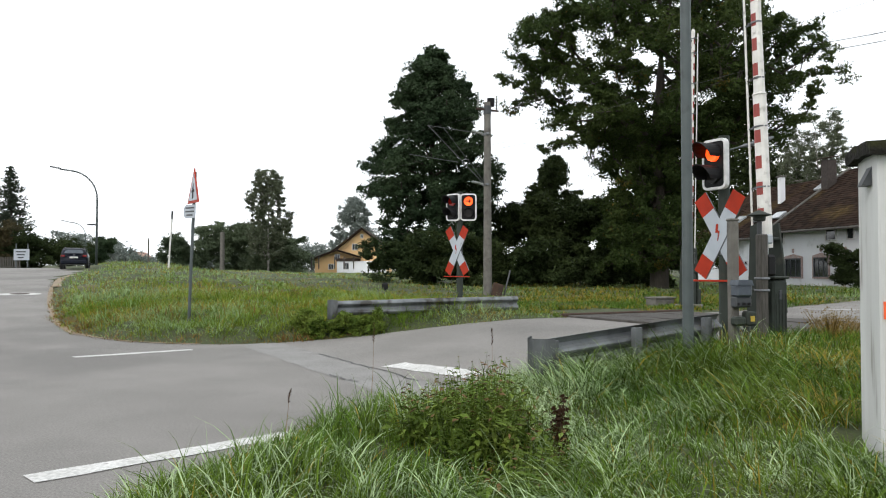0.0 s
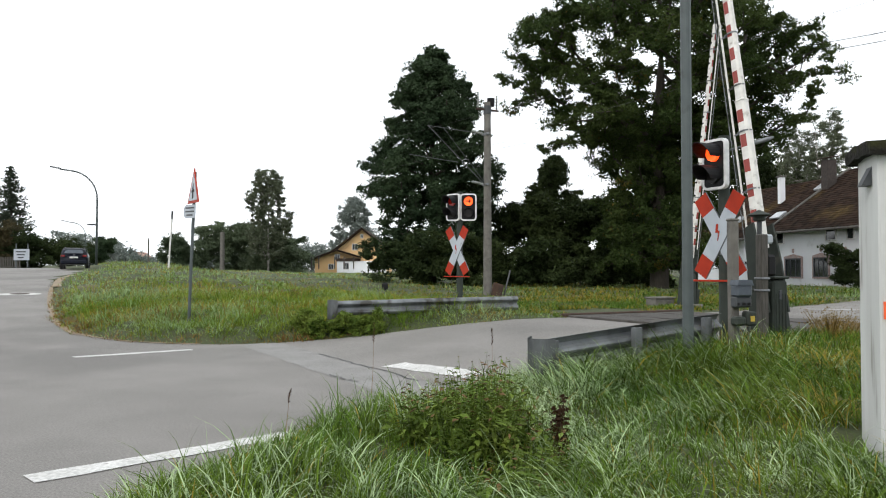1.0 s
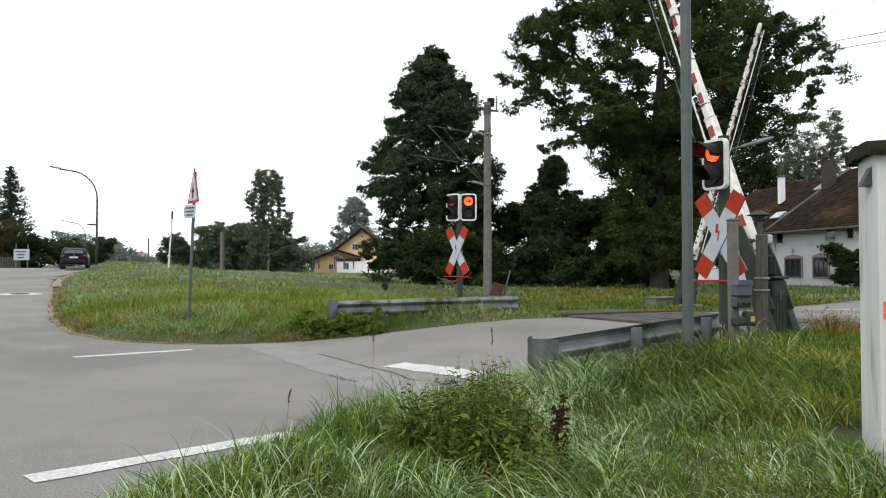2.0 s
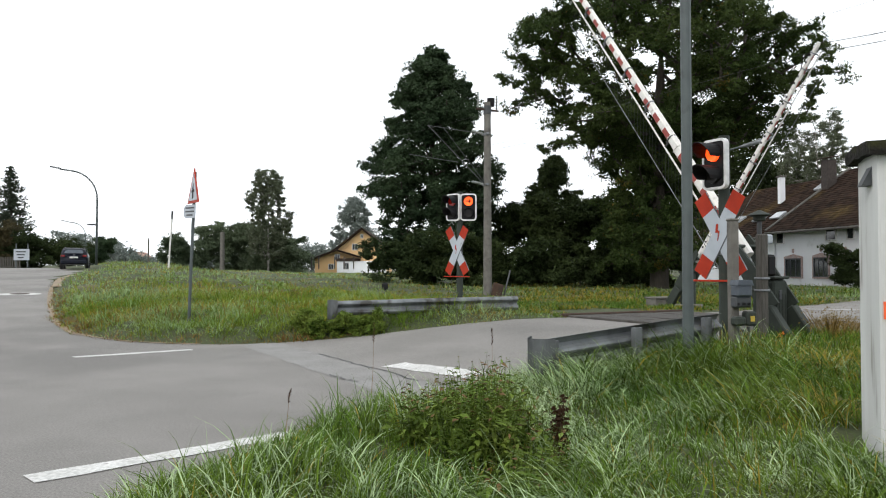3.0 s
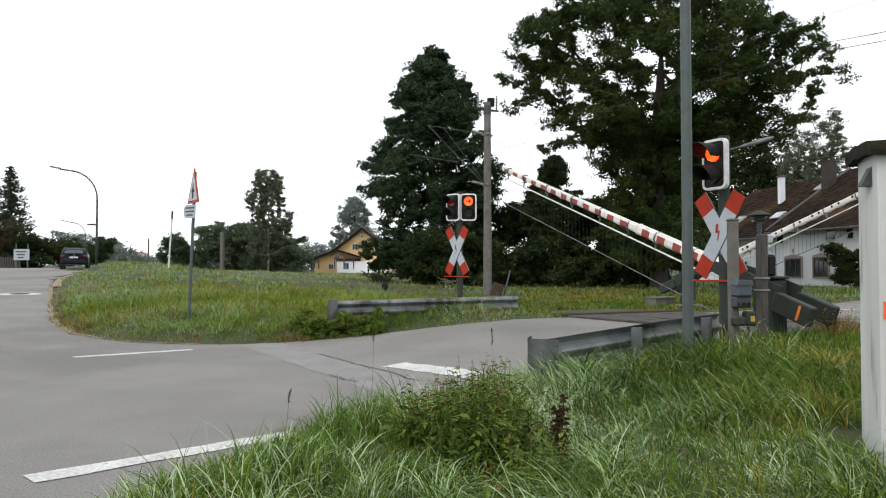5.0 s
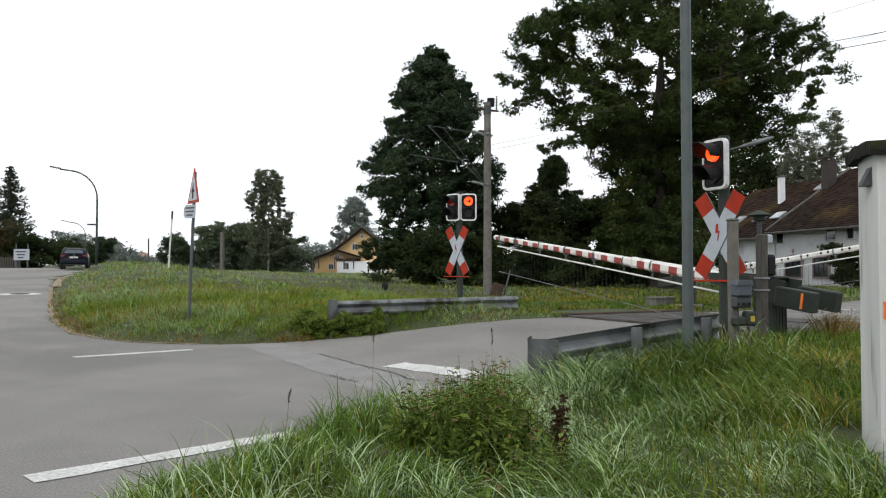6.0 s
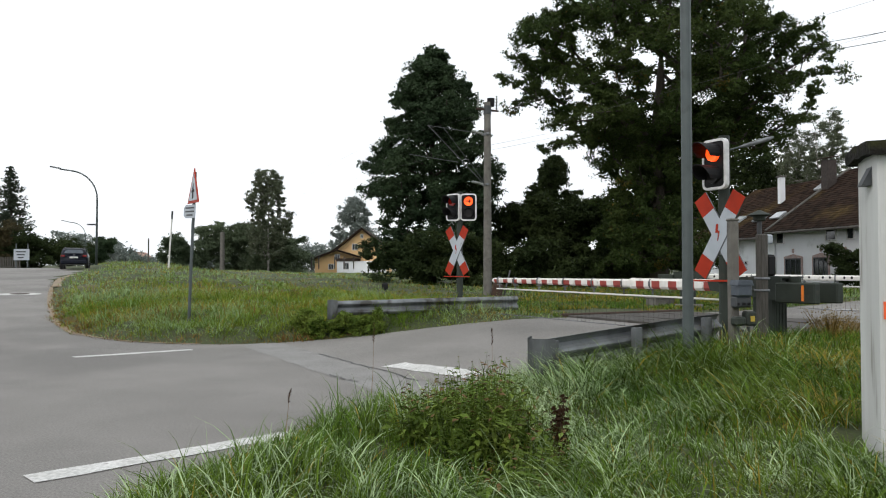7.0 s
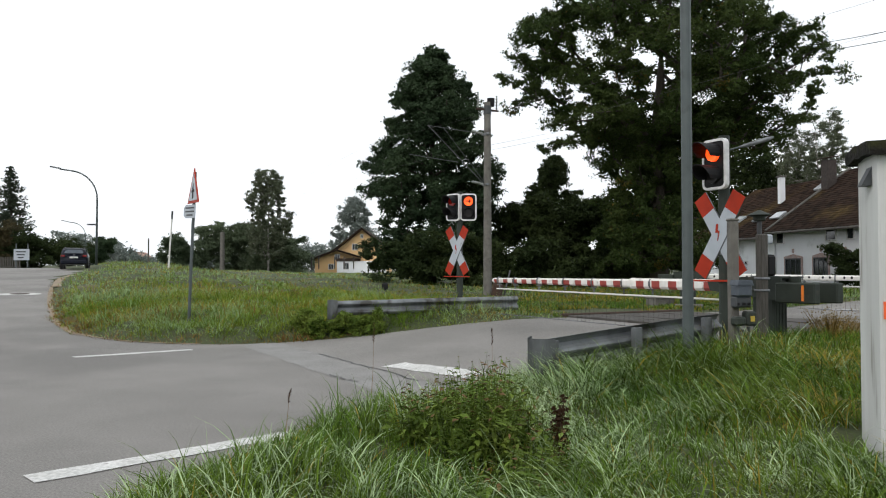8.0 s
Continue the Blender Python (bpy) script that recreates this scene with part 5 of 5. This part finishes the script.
def keep_off(x, y, over=0.0):
    """Where grass grows: off the asphalt, the rails and the hut."""
    n, a = N.x * x + N.y * y, A.x * x + A.y * y
    d = road_dist(x, y)
    ok = d > -over
    ok &= ~((np.abs(n - 12) < 1.2) & (a < 15.4))
    ok &= ~((np.abs(np.abs(n - 12) - 0.72) < 0.12) & (a < 60))
    ok &= ~((x > 2.62) & (y < 5.35) & (y > 4.2))
    return ok, d, n, a


def grass_near():
    """Tussocks of long arching dewy blades over a short dense sward, where the camera stands."""
    m = 10600
    cx, cy = rng.uniform(-3, 9, m), 1.2 + 12.5 * rng.random(m) ** 0.8
    ok, d, n, a = keep_off(cx, cy)
    ok &= (a < 8.5) & (np.abs(cx) < 0.68 * cy + 0.7)
    cx, cy, d, n, a = (q[ok] for q in (cx, cy, d, n, a))
    tall = np.clip(0.75 + 0.9 * noise2(cx, cy, 0.9, 5), 0.3, 1.3) * (0.72 + 0.28 * smooth(d / 0.7)) * rng.uniform(0.75, 1.2, len(cx))
    tall *= 1 - 0.6 * smooth((n - 6.0) / 1.6)
    tall = np.maximum(tall, np.where((a > 5.3) & (a < 6.3) & (n > 3.9) & (n < 7.0), 1.4, np.where((a > 5.0) & (n > 3.7) & (n < 7.0), 0.85, 0)))
    # fewer pale blades to the right paint in the shade near the hut
    dew_minus_shade = 0.8 + 1.3 * noise2(cx, cy, 0.5, 9) - 0.65 * smooth((cx - 1.8) / 1.3) + rng.normal(0, 0.25, len(cx))
    dry = noise2(cx, cy, 0.8, 21) + 1.0 * smooth((cx - 2.7) / 1.2) * smooth((cy - 6) / 2.0) - 0.4
    for hx, hy, hr in ((0.2, 4.75, 0.42), (0.3, 5.6, 0.42), (0.52, 4.35, 0.3), (-0.1, 5.25, 0.34), (0.55, 5.15, 0.26), (0.42, 3.95, 0.3)):
        tall *= np.where(np.hypot(cx - hx, cy - hy) < hr, 0.4, 1.0)
    per = 24
    k = len(cx) * per
    r = np.repeat(np.arange(len(cx)), per)
    ang = rng.uniform(0, 2 * np.pi, k)
    rad = 0.085 * np.sqrt(rng.random(k))
    x, y = cx[r] + rad * np.cos(ang), cy[r] + rad * np.sin(ang)
    comb = noise2(cx, cy, 0.35, 33)[r] * 4 + 2.2
    toward = np.where(rng.random(k) < 0.45, ang, comb)
    length = tall[r] * rng.uniform(0.17, 0.46, k)
    width = rng.uniform(0.005, 0.011, k) * (0.7 + 0.06 * cy[r])
    v, f = blades(x, y, ground_z(x, y), length, width, np.abs(rng.normal(0.25, 0.25, k)), rng.uniform(1.0, 3.0, k), 4, toward)
    u = rng.random(k)
    mi = np.where(u < np.clip(dew_minus_shade[r] * 0.5, 0.05, 0.7), 1, np.where(u > 1 - np.clip(dry[r] * 0.65 + 0.04, 0.02, 0.6), 2, 0))
    tagged(np_mesh("verge_grass", v, f, [M["grass"], M["grass_dew"], M["grass_dry"]], np.repeat(mi, 4)), "long dewy green grass on the road verge", "grass", kind="stuff")
    m = 100000
    x, y = rng.uniform(-3, 9, m), 1.2 + 12.5 * rng.random(m) ** 0.8
    ok, d, n, a = keep_off(x, y, 0.05)
    ok &= (a < 8.7) & (np.abs(x) < 0.68 * y + 0.7)
    x, y, d = x[ok], y[ok], d[ok]
    k = len(x)
    v, f = blades(x, y, ground_z(x, y), rng.uniform(0.08, 0.24, k), rng.uniform(0.005, 0.011, k), np.abs(rng.normal(0.2, 0.25, k)), rng.uniform(0.2, 1.6, k), 2)
    mi = np.where(rng.random(k) < 0.07, 1, 0)
    tagged(np_mesh("verge_sward", v, f, [M["grass"], M["grass_dry"]], np.repeat(mi, 2)), "short green grass under the long blades", "grass", kind="stuff")


def grass_far():
    """Tufts on the island, the track sides and the fields."""
    m = 24500
    dist = np.where(rng.random(m) < 0.42, rng.uniform(13, 27, m), 8.0 * (80 / 8.0) ** rng.random(m))
    ang = rng.uniform(-0.62, 0.62, m)
    cx, cy = dist * np.sin(ang), dist * np.cos(ang)
    ok, d, n, a = keep_off(cx, cy, 0.07)
    ok &= (a > 8.5) | (n > 9.2)
    cx, cy, d, n, a, dist = (q[ok] for q in (cx, cy, d, n, a, dist))
    isle = (n < 10.5) & (a > 12)
    lumps = noise2(cx, cy, 0.7, 3) + 0.6 * noise2(cx, cy, 1.9, 4)
    tall = np.where(isle, 0.29, 0.24) * np.clip(1 + 0.75 * lumps, 0.4, 2.0) * (0.45 + 0.55 * smooth(d / 0.8))
    tall *= np.where((n > 10.4) & (n < 16), 0.6, 1.0)
    # pale share grows beyond 26 m; past the rails it drops for tree shade
    dew_minus_shade = 0.1 + 1.6 * noise2(cx, cy, 0.27, 12) + 0.8 * noise2(cx, cy, 1.1, 13) + 1.1 * smooth((dist - 26) / 14) + 0.6 * smooth((4.2 - n) / 2.5) - 0.7 * ((n > 10) & (dist < 42))
    dry = 0.1 + 1.4 * noise2(cx, cy, 0.3, 17) + 0.9 * noise2(cx, cy, 1.2, 18) + 0.45 * ((n > 10.5) & (n < 26))
    rust = 1.5 * noise2(cx, cy, 0.5, 41) - 0.35 + 0.5 * smooth((a - 19) / 6) * isle
    per = 9
    k = len(cx) * per
    r = np.repeat(np.arange(len(cx)), per)
    t = rng.uniform(0, 2 * np.pi, k)
    rad = (0.09 + 0.004 * dist[r]) * np.sqrt(rng.random(k))
    x, y = cx[r] + rad * np.cos(t), cy[r] + rad * np.sin(t)
    length = np.maximum(0.07, tall[r]) * rng.uniform(0.6, 1.3, k)
    width = 0.00095 * dist[r] * rng.uniform(0.5, 1.0, k) + 0.004
    u = rng.random(k)
    mi = np.where(u < np.clip(dew_minus_shade[r] * 0.6, 0.03, 0.7), 1, np.where(u > 1 - np.clip(dry[r] * 0.5, 0.03, 0.5), 2, 0))
    # darker blades past the rails put the trees' shade into the colour
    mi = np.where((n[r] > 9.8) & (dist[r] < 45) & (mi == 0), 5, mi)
    high = (rng.random(k) < np.clip(rust[r] * 0.2, 0, 0.09))
    mi, length = np.where(high, 4, mi), np.where(high, length * 1.5, length)
    edge = isle[r] & (d[r] < 0.3 + 0.25 * lumps[r]) & (n[r] < 5.5)
    mi = np.where(edge & (rng.random(k) < 0.75), 3, mi)
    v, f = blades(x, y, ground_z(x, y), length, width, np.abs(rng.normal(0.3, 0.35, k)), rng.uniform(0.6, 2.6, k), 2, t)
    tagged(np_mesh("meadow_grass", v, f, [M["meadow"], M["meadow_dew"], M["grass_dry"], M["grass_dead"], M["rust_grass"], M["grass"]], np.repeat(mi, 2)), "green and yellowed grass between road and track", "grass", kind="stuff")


def weed(name, x, y, r, h, leaves, size, leaf, label, seed=1, stems=14):
    """A bushy plant: thin stems with pointed leaves along them."""
    random.seed(seed)
    g = gz(x, y)
    w = empty(name, pose(x, y, g))
    tagged(w, label, "plant")
    bm = bmesh.new()
    cs, rs = [], []
    for k in range(stems):
        t = random.uniform(0, 2 * math.pi)
        q = r * math.sqrt(random.random())
        tip = Vector((q * math.cos(t), q * math.sin(t), h * random.uniform(0.7, 1.05)))
        foot = Vector((tip.x * 0.35, tip.y * 0.35, 0))
        add_path(bm, [foot, foot.lerp(tip, 0.5) + Vector((0, 0, 0.03)), tip], [0.006, 0.005, 0.002], 5)
        for i in range(6):
            c = foot.lerp(tip, 0.2 + 0.16 * i)
            cs.append(tuple(c)), rs.append(0.11 * r / 0.4 + 0.03)
    tagged(part("stalk", bm, leaf, w), kind="stuff")
    q, f = leaf_cloud(cs, rs, leaves, size, 1.0)
    np_mesh("leaves", q, f, [M[leaf]], None, w)


def herb(name, x, y, r, h, stems, label, seed):
    """Upright leafy stems with narrow pointed leaves and reddish tips."""
    gen = np.random.default_rng(seed)
    e = empty(name, pose(x, y, gz(x, y)))
    tagged(e, label, "plant")
    bm = bmesh.new()
    quads, kinds = [], []
    for k in range(stems):
        t, q = gen.uniform(0, 2 * math.pi), r * math.sqrt(gen.random())
        top = h * gen.uniform(0.6, 1.0) * (1 - 0.45 * (q / r) ** 2)
        foot = Vector((q * math.cos(t) * 0.75, q * math.sin(t) * 0.75, -0.02))
        tip = Vector((q * math.cos(t), q * math.sin(t), top)) + Vector((gen.normal(0, 0.07), gen.normal(0, 0.07), 0))
        add_path(bm, [foot, foot.lerp(tip, 0.5), tip], [0.004, 0.003, 0.001], 4)
        steps = int(top / 0.03)
        for i in range(steps):
            f = min(1.0, 0.12 + 0.88 * (i + gen.random()) / steps)
            c = foot.lerp(tip, f)
            a = gen.uniform(0, 2 * math.pi)
            L = gen.uniform(0.05, 0.13) * (1 - 0.6 * f ** 2)
            rise = gen.uniform(-0.35, 0.7)
            o = Vector((math.cos(a), math.sin(a), rise)).normalized()
            w = Vector((-math.sin(a), math.cos(a), gen.normal(0, 0.3))).normalized() * L * 0.2
            quads += [c, c + o * L * 0.45 + w, c + o * L - Vector((0, 0, L * 0.25)), c + o * L * 0.45 - w]
            kinds.append(1 if f > 0.82 and gen.random() < 0.4 else 0)
    tagged(part("stalk", bm, "weed_leaf", e), kind="stuff")
    q = np.array([tuple(p) for p in quads])
    np_mesh("leaves", q, np.arange(len(q)).reshape(-1, 4), [M["weed_leaf"], M["herb_tip"]], np.array(kinds), e)


def seed_stalk(x, y, h, lean, label, seed):
    random.seed(seed)
    g = gz(x, y)
    s = empty("grass_stalk", pose(x, y, g, 0, lean, 0))
    tagged(s, label, "plant", "grass stalks")
    part("stem", add_path(bmesh.new(), [(0, 0, 0), (0.01, 0, h * 0.5), (0, 0, h)], [0.0022, 0.0018, 0.001], 5), "grass_dead", s)
    bm = bmesh.new()
    for k in range(14):
        z = h * (0.82 + 0.18 * k / 14)
        a = random.uniform(0, 6.28)
        add_tube(bm, (0, 0, z), (0.011 * math.cos(a), 0.011 * math.sin(a), z + 0.015), 0.0035, 0.0015, 5)
    part("seed_head", bm, "dock", s)


# ---- put the place together ----
ground()
roads()
railway()
sleepers()
crossing_deck()
near_turn = math.degrees(math.atan2(N.y, N.x)) - 90
barrier(4.226, 10.0, 1.237, 118.22, 6.69, "grey-green crossing barrier with a red and white arm and hanging grille")
barrier(6.505, 20.33, 1.275, -63.0, 6.485, "grey-green crossing barrier beyond the track, its white rear side seen")
crossing_signal(3.28, 9.1, near_turn, 1.865, 2.7, [(-0.045, -0.02, near_turn - 1, True, False)], 0.94, 0.6, "crossing signal with amber light above a red and white cross")
crossing_signal(0.3, 16.9, near_turn + 10, 1.873, 2.83, [(-0.07, 0.03, -38, False, False), (0.26, -0.02, -3, True, True)], 0.99, 0.63,
                "crossing signal with two lamp heads, one a lit amber arrow")
guard_rail([at(n, 6.3) for n in (4.45, 5.0, 5.6, 6.2, 7.0)], [0.75, 0.8, 0.85, 0.9, 0.95], 1, (0,), "weathered galvanised guard rail sunk in the grass", (0.12, 1.22, 2.25))
guard_rail([at(5.45, 15.0), at(6.4, 14.87), at(7.4, 14.74), at(8.5, 14.6), at(9.6, 14.45)], [0.81, 0.82, 0.84, 0.85, 0.86], -1, (0,), "weathered guard rail overgrown with weeds on the far verge", (0.12, 1.45, 2.78, 4.1))
catenary_mast()
plain_post("lamp_post", 2.55, 8.0, 0.057, 6.6, "zinc_post", "tall grey galvanised steel post standing in the grass", "post")
signal_posts()
relay_hut()
warning_sign()
leaning_post()
distant_lamp()
track_stake()
low_box(6.05, 21.4, 0.7, 0.4, 0.2, "low concrete cable box in the grass beside the track")
farmhouse()
yellow_house()
distant_house()
car()
street_lamp("street_lamp", -27.1, 60, 9.35, 2.95, -1, 0.1, "tall curved street lamp beside the street", True)
street_lamp("street_lamp", -56.0, 120, 9.0, 3.0, -1, 0.1, "distant curved street lamp beside the street")
notice_board()
plain_post("concrete_pole", -25.9, 90, 0.28, 5.9, "concrete", "grey concrete line pole beside the hedge", "pole")
plain_post("wooden_pole", -57.6, 150, 0.16, 7.6, "old_wood", "distant grey wooden pole by the street", "pole")

# overhead line and power lines
wire((*at(12.2, 28.5), 6.65), (*at(12.2, 95), 6.7), 0.9, 0.003, "overhead carrying wire above the track")
wire((*at(12.1, 28.5), 5.35), (*at(12.1, 95), 5.4), 0.05, 0.003, "overhead contact wire above the track")
wire((*at(12.2, -30), 6.6), (*at(12.2, 28.5), 6.65), 0.8, 0.003, "overhead carrying wire above the track")
wire((*at(12.1, -30), 5.35), (*at(12.1, 28.5), 5.35), 0.05, 0.003, "overhead contact wire above the track")
wire((1.9, 29.6, 6.3), (11.5, 44, 10.7), 0.1, 0.007, "dark power cable from mast to house", "power_cable")
wire((1.9, 29.6, 6.1), (11.5, 44, 10.4), 0.1, 0.007, "dark power cable from mast to house", "power_cable")
wire((15.5, 32, 10.9), (24, 30, 12.3), 0.1, 0.016, "dark power cable over the road", "power_cable")
wire((15.5, 32, 10.55), (24, 30, 11.9), 0.1, 0.016, "dark power cable over the road", "power_cable")

# trees and bushes
tree("broad_tree", -0.6, 46, 14.4, 3.9, 0.32, "dark_leaf", "tall dense dark green tree behind the track", 225000, 0.078, 0.57, clumps=520, bare=0.03, seed=3, shape="oval")
tree("oak_tree", 10.7, 38, 17.8, 8.0, 0.5, "oak_leaf", "large spreading oak with a few yellowing leaves", 440000, 0.07, 0.56, clumps=600, bare=0.4, gap=-0.16, gold=0.006, shape="dome", seed=5,
     low=((0.3, 0.8, 3.0, 1.0, 9.5, 280), (3.6, -1.0, 2.2, 6.5, 11.0, 60)))
tree("young_tree", 7.3, 50, 8.3, 2.2, 0.15, "hedge_leaf", "dark young tree behind the track", 80000, 0.075, 0.5, clumps=170, bare=0.05, seed=8)
tree("birch_tree", 27.5, 56, 12.7, 2.8, 0.16, "birch_leaf", "pale silvery birch behind the farmhouse", 100000, 0.055, 0.5, clumps=330, bare=0.3, droop=0.5, shape="column", bark="birch_bark", seed=11)
tree("birch_tree", -20.5, 90, 12.3, 2.5, 0.2, "birch_leaf", "tall drooping birch beyond the field", 110000, 0.08, 0.5, clumps=340, bare=0.14, droop=0.6, shape="column", bark="birch_bark", seed=12)
conifer("spruce_tree", -46.3, 82, 11.4, 3.6, "grey-green spruce with drooping boughs beside the street", 13)
tree("misty_tree", -15.5, 135, 13.4, 4.0, 0.3, "haze_leaf", "far tree with leaf colour paled for morning haze", 60000, 0.14, 0.9, clumps=190, bare=0.03, seed=14)
hedge("dark_hedge", [(1.5, 47, 1.2), (4.5, 47, 1.1), (8, 47, 0.95), (12, 47.5), (14.2, 48)], 4, 5.6, "hedge_leaf", "dark mixed hedge behind the track", 130000, 0.1, 0.8, rough=0.25, seed=2)
hedge("undergrowth", [(-3.6, 43), (-1, 42, 1.2), (4, 42, 1.1), (9, 41.5), (12.5, 42)], 3, 2.5, "hedge_leaf", "dark bramble undergrowth below the trees", 90000, 0.08, 0.6, seed=4)
hedge("yard_bushes", [(21.2, 41.5), (21.9, 39.8), (22.7, 37.5)], 1.0, 2.3, "hedge_leaf", "dark garden bushes before the farmhouse", 36000, 0.065, 0.45, seed=6)
hedge("back_trees", [(19, 66, 1.25), (24, 66, 1.3), (29, 66, 0.95), (33, 64, 0.85), (40, 60, 0.8)], 6, 11.5, "hedge_leaf", "dark trees behind the farmhouse roof", 85000, 0.17, 1.2, seed=7)
hedge("field_hedge", [(-33.5, 95, 0.4), (-30.5, 95, 0.8), (-26, 95, 1.05), (-23, 95, 0.9), (-20, 95, 0.72), (-18, 95, 0.6)], 4, 7.0, "hazed_far_leaf", "green hedge beyond the field, leaf colour lightened for haze", 120000, 0.115, 1.0, seed=9)
hedge("far_trees", [(-80, 160, 0.95), (-71, 160, 0.9), (-66, 160, 0.4), (-58, 165, 0.35), (-45, 170, 0.5), (-30, 170, 0.8), (-10, 170, 1)], 8, 8.2, "haze_leaf", "far trees with leaf colour paled for haze", 70000, 0.24, 1.6, seed=10)
hedge("street_bushes", [(-52, 80, 1.0), (-44, 78, 0.8), (-38.5, 82, 0.55)], 4, 5.5, "hedge_leaf", "dark garden bushes beside the street", 70000, 0.1, 0.8, seed=15)
hedge("copper_bushes", [(-47, 76, 1.0), (-43.5, 76, 0.85)], 2, 6.3, "copper_leaf", "brownish copper bushes below the spruce", 40000, 0.09, 0.7, seed=18)
hedge("street_hedge", [(-37.3, 82, 1), (-36, 82, 0.9)], 2, 3.2, "dark_leaf", "dark rounded bush beside the street lamp", 20000, 0.11, 0.7, seed=16)
hedge("rail_weeds", [(-2.9, 15.55), (-2.4, 15.4), (-1.3, 15.5)], 0.4, 0.42, "weed_leaf", "leafy green weeds along the guard rail", 14000, 0.026, 0.16, seed=17)
grass_near()
grass_far()
for k, (wx, wy, wr, wh, count) in enumerate(((0.2, 4.75, 0.36, 0.6, 90), (0.3, 5.6, 0.38, 0.62, 80), (0.52, 4.35, 0.25, 0.42, 45), (-0.1, 5.25, 0.3, 0.5, 60), (0.55, 5.15, 0.22, 0.42, 35), (0.42, 3.95, 0.26, 0.36, 45))):
    herb("willowherb_bush", wx, wy, wr, wh, count, "bushy green willowherb with reddish tips in the grass", 50 + k)
weed("dock_plant", 0.7, 4.65, 0.03, 0.44, 900, 0.013, "dock", "brown dried dock seed head", 23, 4)
weed("dock_plant", 4.8, 9.55, 0.32, 0.34, 900, 0.011, "rust_grass", "rust coloured dried weed", 24, 24)
weed("dock_plant", 5.2, 10.1, 0.36, 0.34, 900, 0.011, "rust_grass", "rust coloured dried weed", 25, 22)
weed("dock_plant", 5.65, 10.8, 0.4, 0.34, 900, 0.011, "rust_grass", "rust coloured dried weed", 26, 22)
for sx, sy, hh, ln in ((-0.58, 6.0, 0.85, 3), (-1.1, 5.2, 0.5, 8), (0.36, 6.0, 0.7, 2)):
    seed_stalk(sx, sy, hh, ln, "tall dry grass stalk with a seed head", int(sx * 100))


def motions():
    """Both arms sink from upright to level; their grilles keep hanging straight down."""
    for ob, what, p, *rest in MOVING:
        rows = []
        for t, ang in ANGLES:
            th = radians(ang)
            if what == "arm":
                rows.append((t, pose(*p, 0, -ang, 0)))
            elif what == "hanger":
                rows.append((t, pose(*p, 0, ang, 0)))
            else:
                rows.append((t, pose(p[0] - math.sin(th) * rest[0], p[1], p[2] - math.cos(th) * rest[0])))
        walk(ob, rows)


motions()
